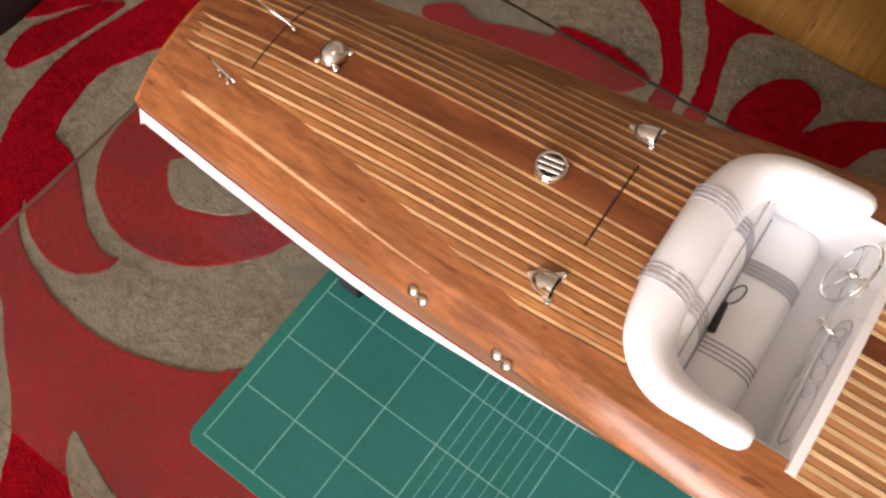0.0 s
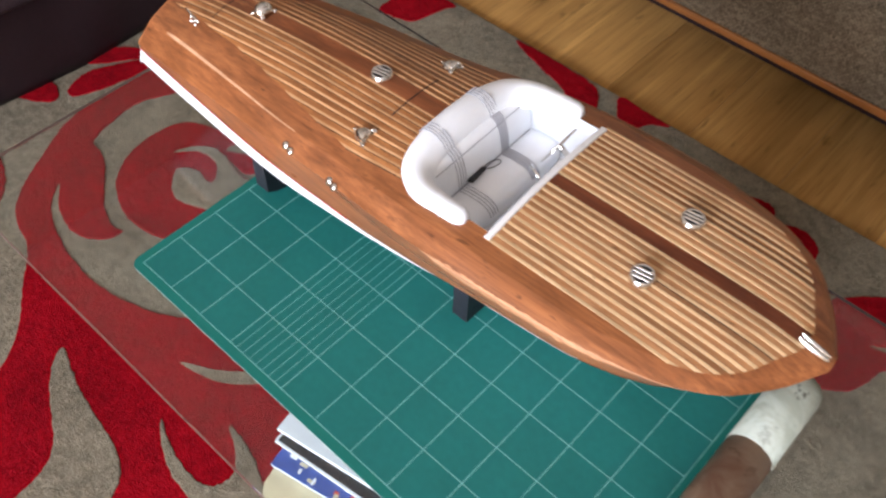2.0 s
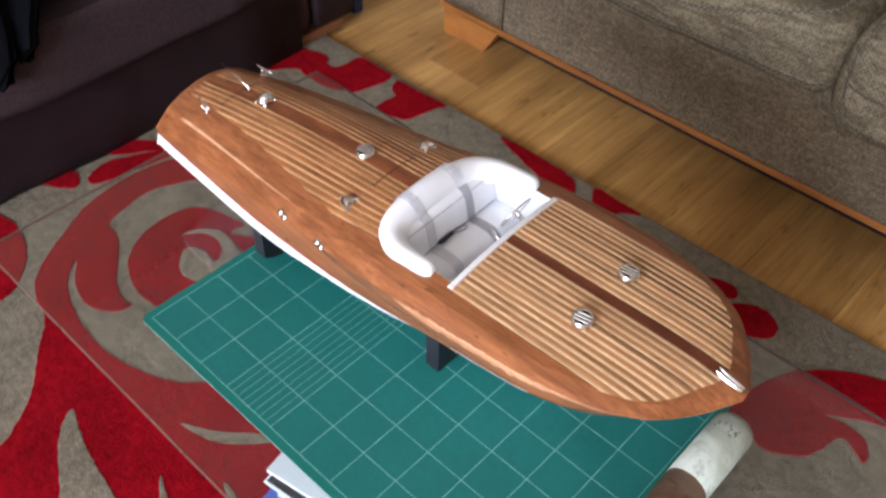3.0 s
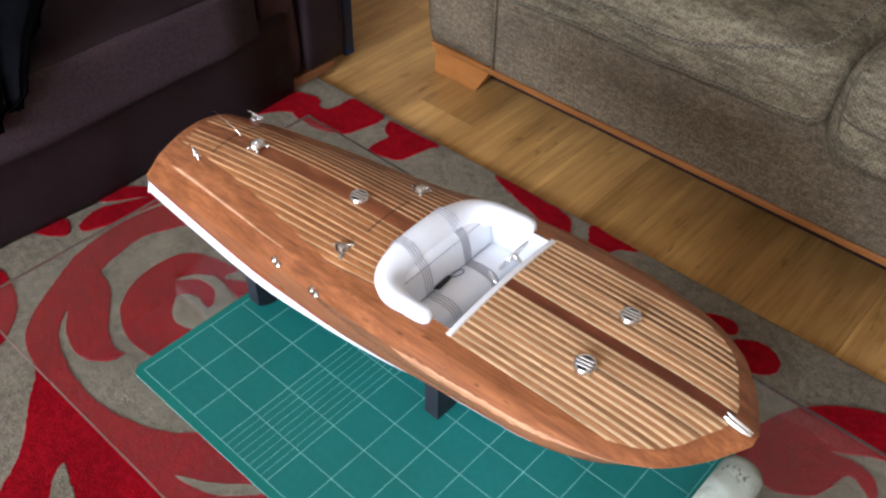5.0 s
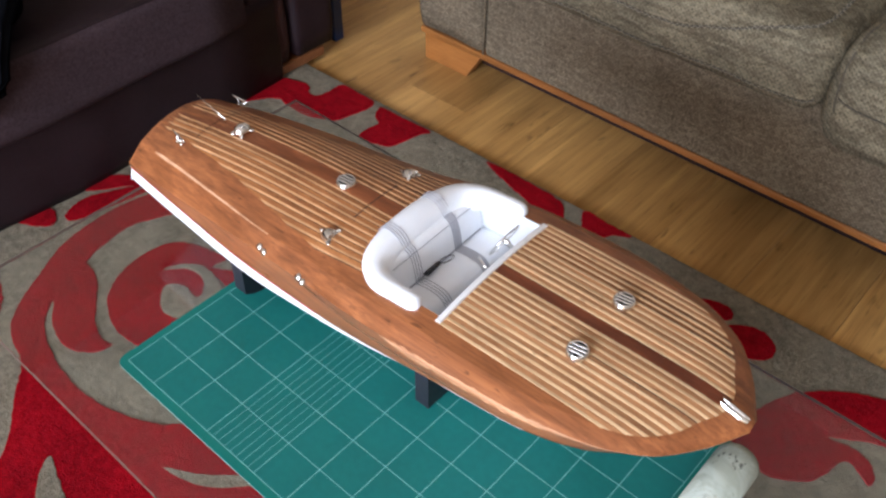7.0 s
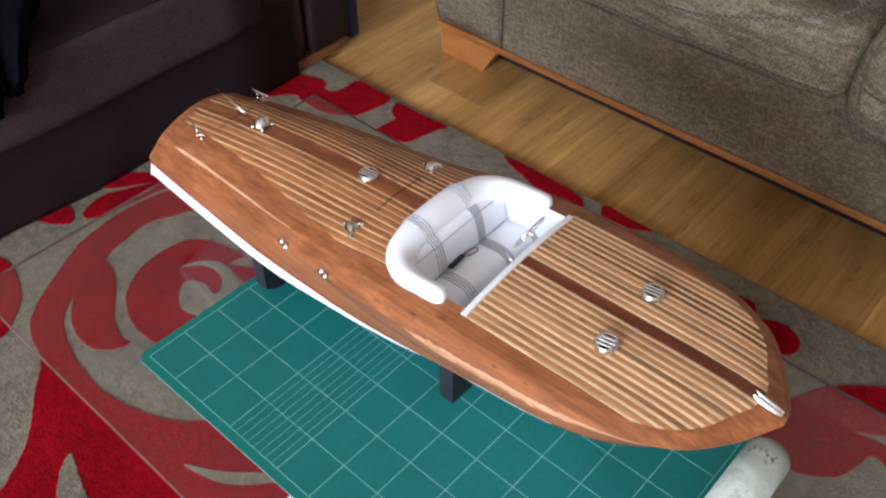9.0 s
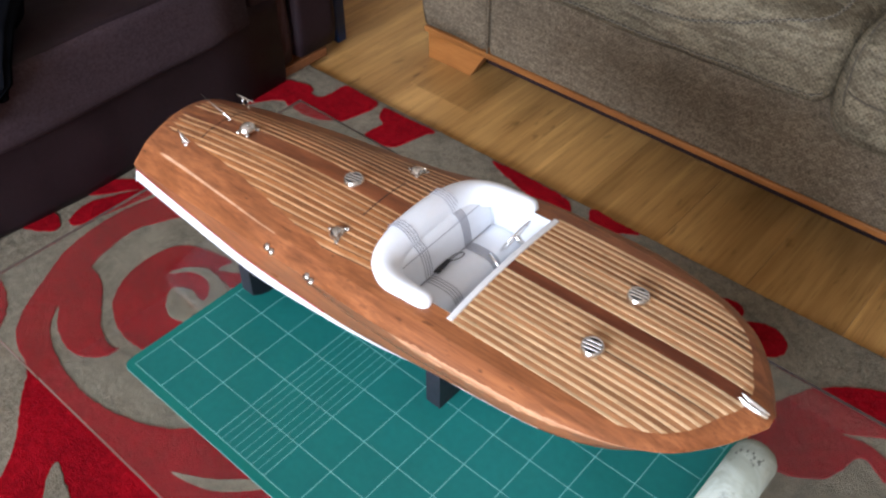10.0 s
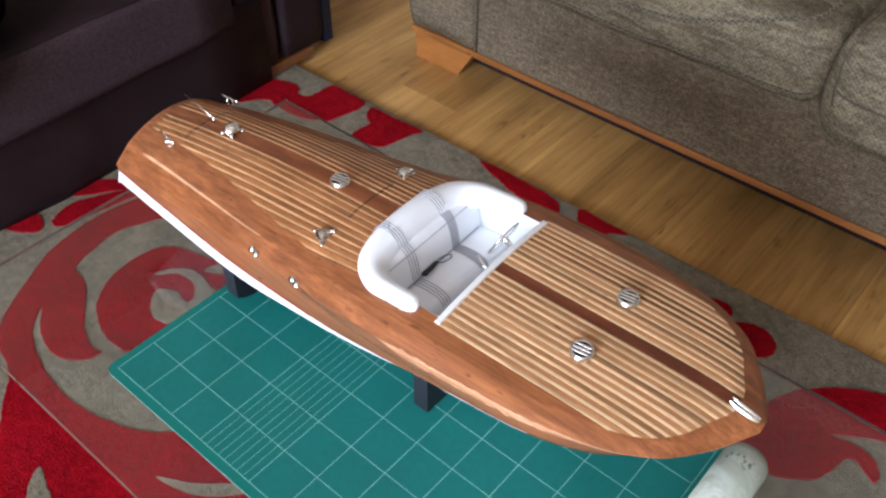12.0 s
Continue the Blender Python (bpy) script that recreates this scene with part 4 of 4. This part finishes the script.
# glints where the covering board meets the side, along the fore half, as a pale band
for side in (-1, 1):
    rows = []
    for i in range(121):
        u = 0.475 + 0.255 * i / 120
        (d, zd), (cv, cz), (b, zs) = shoulder(u)
        fade = min(1.0, i / 14, (120 - i) / 40)
        t0 = 1.0 - fade * (0.07 + 0.16 * max(0.0, noise.noise(Vector((u * 60, side * 3.0, 0)))) + 0.05 * noise.noise(Vector((u * 190, 7, 0))))
        low = fade * (0.3 + 0.22 * noise.noise(Vector((u * 110, side * 9.0, 4))))
        edge = []
        for t in (t0, (t0 + 1) / 2, 1.0):
            edge.append((u, side * ((1 - t) ** 2 * d + 2 * t * (1 - t) * cv + t * t * b + 0.0003), (1 - t) ** 2 * zd + 2 * t * (1 - t) * cz + t * t * zs + 0.0003))
        edge.append((u, side * (b + (CHINE(u) - b) * low + 0.0004), zs + (Z_CHINE(u) - zs) * low))
        rows.append(edge)
    part("chipped_edge", grid(rows), EDGEGLINT, boat, "ragged pale band standing for glints along the edge")

# engine hatch seams
HV = KING_A + 3 * PITCH_A
for u in (0.083, 0.357):
    rows = [[(u - 0.0008, v, crown(u, v) + 0.0009), (u + 0.0008, v, crown(u, v) + 0.0009)] for v in [HV * (i / 8 - 1) for i in range(17)]]
    part("hatch_seam", grid(rows), SEAM, boat, "dark hatch seam")
for side in (-1, 1):
    rows = [[(u, side * HV - 0.00025, crown(u, HV) + 0.0009), (u, side * HV + 0.00025, crown(u, HV) + 0.0009)] for u in [0.083 + 0.274 * i / 30 for i in range(31)]]
    part("hatch_seam", grid(rows), SEAM, boat, "dark hatch seam")

# ---- cockpit ----
DECKED = set(boat.children)
part("cockpit_floor", box(0.42, 0.53, -0.079, 0.079, 0.106, 0.133), DASHMAT, boat, "pale grey floor")
for side in (-1, 1):
    rows = [[(u, side * (0.0846 - n), crown(u, 0.084) - 0.0006), (u, side * (0.0825 - n), 0.15), (u, side * (0.0735 - n), 0.108), (u, side * (0.0755 - n), 0.108), (u, side * (0.0845 - n), 0.15), (u, side * (0.0866 - n), crown(u, 0.086) - 0.0016)] for u, n in ((0.428, 0.014), (0.438, 0.006), (0.45, 0.0), (0.475, 0.0), (0.5, 0.0), (0.528, 0.0))]
    part("cockpit_side", grid(rows, True, True), LEATHER, boat, "white lining")
part("cockpit_back", box(0.42, 0.426, -0.08, 0.08, 0.112, 0.186), LEATHER, boat, "white lining")
rows = []
for i in range(13):
    v = -0.0925 + 0.1805 * i / 12
    rows.append([(0.515, v, 0.118), (0.513, v, 0.169), (0.5225, v, crown(0.524, v) - 0.001), (0.5235, v, crown(0.524, v) + 0.0022), (0.529, v, crown(0.53, v) + 0.0022), (0.5295, v, crown(0.53, v) + 0.0002), (0.5285, v, 0.165), (0.5275, v, 0.112)])
dash = part("dashboard", grid(rows, True, True), WHITE, boat, "white dashboard with round dials")


def on_dash(v, t):
    """A point just off the sloping dash face, t from its foot (0) to its top (1)."""
    return (0.5122 + 0.0093 * t, v, 0.1694 + (crown(0.524, v) - 0.1704) * t)


def dash_line(name, points, label):
    """A thin engraved line on the dash face through points of (across, up the slope)."""
    part(name, tube([on_dash(p.x, p.y) for p in curve(points, 6)] + [on_dash(*points[0])], 0.00038, 6), STITCH, dash, label)


dash_line("panel_outline", [(-0.075, 0.45), (-0.07, 0.75), (-0.05, 0.8), (-0.02, 0.8), (0.006, 0.85), (0.015, 0.6), (0.01, 0.25), (-0.02, 0.2), (-0.05, 0.25), (-0.07, 0.3)], "engraved outline of the instrument panel")
for v, r in ((-0.038, 0.005), (-0.024, 0.0055), (-0.009, 0.0055), (0.004, 0.005)):
    dash_line("dial", [(v + r * math.cos(a), 0.5 + 0.24 * math.sin(a)) for a in [math.tau * i / 8 for i in range(8)]], "small engraved dial")


PAD = curve([(0.5, -0.0885), (0.47, -0.0885), (0.443, -0.083), (0.425, -0.066), (0.4175, -0.036), (0.416, 0.0), (0.4175, 0.036), (0.425, 0.066), (0.443, 0.083), (0.47, 0.0885), (0.5, 0.0885)], 6, False)
rows = []
for i, p in enumerate(PAD):
    d = (PAD[min(i + 1, len(PAD) - 1)] - PAD[max(i - 1, 0)]).normalized()
    inward = Vector((d.y, -d.x, 0))
    back = max(0.0, min(1.0, (0.47 - p.x) / 0.045))
    w = 0.0095 + 0.0075 * back
    e = min(i, len(PAD) - 1 - i)
    w *= (0.45, 0.8, 0.95, 1.0)[min(e, 3)]
    tall = 0.011 * (0.5, 0.85, 0.97, 1.0)[min(e, 3)]
    base = crown(p.x, p.y)
    row = []
    for k in range(16):
        a = math.tau * k / 16
        c, s = math.cos(a), math.sin(a)
        q = p + inward * (w * math.copysign(abs(c) ** 0.8, c))
        lean = 0.007 * max(0.0, c) * back
        row.append((q.x, q.y, base + 0.001 + tall * math.copysign(abs(s) ** 0.8, s) * (1.0 if s > 0 else 0.9) - lean))
    rows.append(row)
pad = part("coaming_pad", grid(rows, True, True), LEATHER, boat, "white padded vinyl coaming", True)


def roll_cushion(name, profile, v0, v1, parent, label, bulge=0.0015, n=24):
    """A cushion of one profile (u, z) drawn out across the boat, softly quilted."""
    rows = []
    cu = sum(p[0] for p in profile) / len(profile)
    cz = sum(p[1] for p in profile) / len(profile)
    for i in range(n + 1):
        v = v0 + (v1 - v0) * i / n
        e = min(i, n - i)
        s = (0.86, 0.95, 0.99, 1.0)[min(e, 3)]
        s += bulge * 14 * abs(math.sin(math.pi * 3 * i / n)) ** 0.4 - bulge * 12
        rows.append([(cu + (p[0] - cu) * s, v, cz + (p[1] - cz) * s) for p in profile])
    return part(name, grid(rows, True, True), LEATHER, parent, label, True)


BACK_P = [(p.x, p.y) for p in curve([(0.424, 0.186), (0.433, 0.191), (0.441, 0.187), (0.446, 0.177), (0.449, 0.165), (0.4505, 0.153), (0.449, 0.14), (0.438, 0.132), (0.426, 0.14)], 4)]
SEAT_P = [(p.x, p.y) for p in curve([(0.443, 0.146), (0.455, 0.1515), (0.47, 0.153), (0.483, 0.151), (0.4905, 0.142), (0.489, 0.124), (0.484, 0.113), (0.448, 0.113)], 4)]
backrest = roll_cushion("backrest", BACK_P, -0.0815, 0.0815, boat, "white quilted backrest")
seat = roll_cushion("seat_cushion", SEAT_P, -0.0825, 0.0825, boat, "white quilted seat")
part("welt", tube([(0.4428, -0.069 + 0.138 * i / 20, 0.1858) for i in range(21)], 0.00045, 6), STITCH, backrest, "grey seam")

part("welt", tube([(0.4512, -0.074 + 0.148 * i / 20, 0.1528) for i in range(21)], 0.0007, 6), STITCH, seat, "grey seam")


def band(profile, v, first, last, parent):
    """Four thin grey lines sewn across a cushion."""
    if v > 0:
        part("grey_band", grid([[(u, v - 0.0062, z), (u, v + 0.0062, z)] for u, z in profile[first:last]]), BANDGREY, parent, "pale grey woven band")
    for k in range(4):
        pts = [(u, v + (k - 1.5) * 0.0036, z) for u, z in profile[first:last]]
        part("sewn_line", tube(pts, 0.00045, 5), STITCH, parent, "grey sewn line")


def grown(profile, by):
    cu = sum(p[0] for p in profile) / len(profile)
    cz = sum(p[1] for p in profile) / len(profile)
    return [(cu + (u - cu) * by, cz + (z - cz) * by) for u, z in profile]


for v in (-0.032, 0.034):
    band(grown(BACK_P, 1.02), v, 2, 22, backrest)
    band(grown(SEAT_P, 1.02), v, 0, 17, seat)
    ring = []
    for k in range(10):
        a = math.pi * k / 9
        c, s = math.cos(a), math.sin(a)
        ring.append((0.4165 + 0.0172 * math.copysign(abs(c) ** 0.8, -c), 0.001 + crown(0.417, v) + 0.0113 * abs(s) ** 0.8 - (0.007 * max(0, -c)) + 0.0004))
    for k in range(4):
        part("sewn_line", tube([(u, v + (k - 1.5) * 0.0036, z) for u, z in ring], 0.00045, 5), STITCH, pad, "grey sewn line")

# key float with its loop on the seat
tag = part("strap_tag", moved(box(-0.0046, 0.0046, -0.0125, 0.0115, 0, 0.0045, 0.0018), pose(0.452, -0.012, 0.153, 0, -24, 4)), BLACK, boat, "black tag")
part("strap_loop", tube([(0.4535 + 0.0038 * math.sin(a) + 0.0022 * (1 - math.cos(a)), -0.0005 + 0.0085 * (1 - math.cos(a)), 0.1562 + 0.0004 * (1 - math.cos(a))) for a in [math.tau * i / 24 for i in range(25)]], 0.00055, 6), BLACK, tag, "black wire loop")

# steering wheel and lever
WHEEL = pose(0.5055, 0.043, 0.19, 0, -65, 0)
wheel = part("steering_wheel", moved(tube([(0.022 * math.cos(a), 0.022 * math.sin(a), 0) for a in [math.tau * i / 32 for i in range(33)]], 0.0011, 8), WHEEL), CHROME, boat, "chrome steering wheel", True)
for a in (90, 210, 330):
    part("spoke", moved(tube([(0, 0, -0.002), (0.0218 * math.cos(radians(a)), 0.0218 * math.sin(radians(a)), 0)], 0.0009, 6, 0.5), WHEEL), CHROME, wheel, "chrome spoke", True)
part("wheel_hub", moved(lathe([(0.0005, 0.002), (0.003, 0.001), (0.0035, -0.002), (0.002, -0.014)], 16), WHEEL), CHROME, wheel, "chrome hub", True)
part("gear_lever", tube([(0.519, -0.003, 0.188), (0.51, 0.0, 0.19), (0.5015, 0.003, 0.191)], [0.0013, 0.0013, 0.002], 8), CHROME, boat, "chrome lever", True)

# the whole cockpit sits a little aft of the stations it is drawn at
for ob in boat.children:
    if ob not in DECKED:
        ob.location.x = -0.004

# ---- chrome deck fittings ----


def seated(u, v):
    """A pose on the deck's surface."""
    e = 0.004
    n = Vector((-(crown(u + e, v) - crown(u - e, v)) / (2 * e), -(crown(u, v + e) - crown(u, v - e)) / (2 * e), 1)).normalized()
    x = Vector((1, 0, 0)) - n * n.x
    x.normalize()
    y = n.cross(x)
    return Matrix(((x.x, y.x, n.x, u), (x.y, y.y, n.y, v), (x.z, y.z, n.z, crown(u, v) + 0.0006), (0, 0, 0, 1)))


def round_vent(u, v, r=0.0118):
    m = seated(u, v)
    vent = part("deck_vent", moved(lathe([(r * 0.3, 0), (r * 1.02, 0), (r * 1.02, 0.001), (r * 0.98, 0.0028), (r * 0.9, 0.005), (r * 0.8, 0.0058), (r * 0.76, 0.0046), (0.0005, 0.0046)], 28), m), CHROME, boat, "round chrome deck vent", True)
    for k in range(-1, 2):
        y = k * r * 0.36
        half = math.sqrt(max(0.0, (r * 0.75) ** 2 - y * y))
        if half > 0.002:
            part("louvre", moved(box(-half, half, y - r * 0.11, y + r * 0.11, 0.0047, 0.0057, 0.0004, 1), m @ pose(0, 0, 0, 0, 0, 8)), CHROME, vent, "chrome louvre bar")
    # the slots have no depth; a dark disc paints their shade
    part("grille_back", moved(lathe([(r * 0.75, 0.0047), (r * 0.75, 0.0049), (0.0005, 0.0049)], 20), m), SLOTSHADE, vent, "dark disc standing for the shade in the slots")


def clam_vent(u, v, turn, s=0.85):
    m = seated(u, v) @ pose(0, 0, 0, 0, 0, turn)
    rows = []
    for i in range(11):
        t = i / 10
        w = 0.0098 * s * math.sqrt(max(0.015, 1 - (1 - t) ** 2.4))
        h = 0.0098 * s * math.sqrt(max(0.01, 1 - (1 - t) ** 2))
        rows.append([((-0.012 + 0.02 * t) * s, w * math.cos(math.pi * k / 14), 0.0004 + h * math.sin(math.pi * k / 14)) for k in range(15)])
    mouth = rows[8]
    lid = grid([mouth, [(p[0] - 0.001 * s, p[1] * 0.5, 0.0004 + 0.5 * (p[2] - 0.0004)) for p in mouth], [(p[0], 0, 0.0004) for p in mouth]])
    shell = part("clam_vent", moved(grid(rows), m), CHROME, boat, "chrome clamshell vent", True)
    bm = bmesh.new()
    pts = curve([(-0.0165, 0), (-0.0125, 0.003), (-0.006, 0.0085), (0.003, 0.0105), (0.008, 0.014), (0.0115, 0.012), (0.0095, 0.006), (0.0085, 0.0), (0.0095, -0.006), (0.0115, -0.012), (0.008, -0.014), (0.003, -0.0105), (-0.006, -0.0085), (-0.0125, -0.003)], 4)
    lo = [bm.verts.new((p.x * s, p.y * s, 0)) for p in pts]
    hi = [bm.verts.new((p.x * s * 0.96, p.y * s * 0.96, 0.0012)) for p in pts]
    for i in range(len(pts)):
        bm.faces.new((lo[i], lo[(i + 1) % len(pts)], hi[(i + 1) % len(pts)], hi[i]))
    bm.faces.new(hi)
    part("mouth", moved(lid, m), CHROME, shell, "shaded mouth")
    part("base_plate", moved(bm, m), CHROME, shell, "chrome base plate")
    for px, py in ((-0.0145, 0), (0.0095, 0.0118), (0.0095, -0.0118)):
        part("screw", moved(lathe([(0.0016 * s, 0.001), (0.0014 * s, 0.002), (0.0003, 0.0023)], 10), m @ pose(px * s, py * s, 0)), CHROME, shell, "", True)


def stern_light(u, v, s=1.0):
    """A low bright dome on four small feet."""
    m = seated(u, v)
    dome = part("stern_light", moved(lathe([(0.0095 * s, 0.0008), (0.0099 * s, 0.003), (0.0091 * s, 0.0065), (0.0066 * s, 0.0098), (0.0033 * s, 0.0116), (0.0004, 0.012)], 24), m @ Matrix.Diagonal((1.0, 1.15, 1.0, 1.0))), CHROME, boat, "chrome domed stern light", True)
    for px, py in ((-0.0085, -0.0085), (-0.0085, 0.0085), (0.0085, -0.0085), (0.0085, 0.0085)):
        part("light_foot", moved(lathe([(0.0026 * s, 0), (0.0026 * s, 0.0012), (0.0018 * s, 0.0024), (0.0003, 0.0028)], 12), m @ pose(px * s, py * s, 0)), CHROME, dome, "", True)
    part("lens_rim", moved(tube([(0.007 * math.cos(a), 0.0045 * math.sin(a), 0.0094 + 0.0012 * math.cos(a)) for a in [math.tau * i / 20 for i in range(21)]], 0.0007, 6), m), CHROME, dome, "", True)


def cleat(u, v, turn, long=0.0145):
    m = Matrix.Translation((u, v, crown(u, v) + 0.0004)) @ pose(0, 0, 0, 0, 6, turn)
    bar = part("cleat", moved(tube([(-long, 0, 0.0128), (-long * 0.6, 0, 0.0122), (0, 0, 0.0118), (long * 0.6, 0, 0.0122), (long, 0, 0.0128)], [0.0006, 0.001, 0.0012, 0.001, 0.0006], 8), m), CHROME, boat, "chrome mooring cleat", True)
    for x in (-0.0042, 0.0042):
        part("cleat_post", moved(lathe([(0.002, -0.001), (0.002, 0.001), (0.0013, 0.0022), (0.0007, 0.0032), (0.0007, 0.0118)], 12), m @ pose(x, 0, 0)), CHROME, bar, "", True)


def filler(u, v):
    m = seated(u, v)
    cap = part("filler_cap", moved(lathe([(0.0045, 0), (0.0045, 0.0015), (0.003, 0.003), (0.0005, 0.0034)], 16), m @ pose(-0.0045, 0.001, 0)), CHROME, boat, "small chrome filler fitting", True)
    part("filler_cap", moved(lathe([(0.0042, 0), (0.0042, 0.0015), (0.0028, 0.003), (0.0005, 0.0034)], 16), m @ pose(0.0045, -0.001, 0)), CHROME, cap, "", True)
    part("bridge", moved(box(-0.005, 0.005, -0.0015, 0.0015, 0, 0.0024, 0.0006), m), CHROME, cap)


round_vent(0.311, 0.0)
round_vent(0.648, -0.041)
round_vent(0.648, 0.041)
clam_vent(0.349, -0.0665, 0)
clam_vent(0.349, 0.064, 0)
stern_light(0.134, 0.0)
cleat(0.0695, -0.0495, -10)
cleat(0.059, 0.058, 9)
filler(0.28, -0.106)
filler(0.3495, -0.1135)
# flag staff leaning aft
staff = part("flag_staff", tube([(0.0945, 0.0047, crown(0.0945, 0)), (0.094, 0.0048, 0.1785), (0.067, 0.0056, 0.1845), (0.042, 0.0064, 0.19)], [0.0007, 0.0007, 0.0006, 0.0005], 8), CHROME, boat, "slim bright flag staff", True)
part("staff_socket", moved(lathe([(0.0013, 0), (0.0012, 0.002), (0.0008, 0.005)], 12), seated(0.0945, 0.0047)), CHROME, staff, "", True)
# stem chock
for v in (-0.0028, 0.0028):
    rows = []
    for i in range(11):
        t = i / 10
        u = 0.7765 + 0.028 * t
        w = 0.0026 * math.sqrt(max(0.08, 1 - (2 * t - 1) ** 4))
        rows.append([(u, v * (1 - 0.35 * t) - 0.003 + w * math.cos(math.pi * k / 8), crown(min(u, 0.8), 0) + 0.0005 - 0.006 * max(0, t - 0.8) + 0.0042 * (1 - 0.4 * t) * math.sin(math.pi * k / 8)) for k in range(9)])
    part("stem_chock", grid(rows), CHROME, boat, "bright chrome stem fitting", True)
# trim tabs at the transom
for side in (-1, 1):
    tab = part("trim_tab", box(-0.024, -0.003, side * 0.06 - 0.014, side * 0.06 + 0.014, 0.088, 0.0895, 0.0004, 1), CHROME, boat, "chrome trim tab")
    part("tab_arm", tube([(-0.003, side * 0.055, 0.112), (-0.016, side * 0.055, 0.0895)], 0.0012, 8), CHROME, tab, "", True)

# rake of the stern: the deck's end stands forward of the foot
for ob in boat.children:
    if ob.data.materials[0] is not CHROME:
        for vert in ob.data.vertices:
            if vert.co.x < 0.1:
                vert.co.x += -0.005 * (1 - vert.co.x / 0.1) + RAKE * max(0.0, vert.co.z - 0.108) * (1 - max(0.0, vert.co.x) / 0.1)

# rake of the stem: the foot stands aft of the deck's point
for ob in boat.children:
    if ob.data.materials[0] is not CHROME:
        for vert in ob.data.vertices:
            if vert.co.x > 0.68 and vert.co.z < 0.178:
                vert.co.x -= 0.95 * (0.178 - vert.co.z) * (vert.co.x - 0.68) / 0.12

# ---- display stand ----
stand = thing("boat_stand", pose(0, 0, MZ), "black painted wooden cradle carrying the model boat on the mat", "stand")


def cradle(x, y, u, half, rounded=0.0):
    rows = []
    for i in range(17):
        v = -half + 2 * half * i / 16
        zt = Z_KEEL(u) + (Z_CHINE(u) - 0.016 - Z_KEEL(u)) * min(1.0, abs(v) / (CHINE(u) * 0.93))
        foot = 0.0006 + rounded * max(0.0, (abs(v) / half - 0.7) / 0.3) ** 2
        rows.append([(x - 0.01, y + v, foot), (x + 0.01, y + v, foot), (x + 0.01, y + v, zt - 0.0008), (x - 0.01, y + v, zt - 0.0008)])
    part("cradle_board", grid(rows, True, True), STAND, stand, "black cradle board")


cradle(0.019, 0.247, 0.199, 0.09, 0.011)
cradle(0.303, 0.259, 0.483, 0.072)
part("rail", box(0.03, 0.293, 0.243, 0.263, 0.0006, 0.02, 0.002), STAND, stand, "black joining rail")
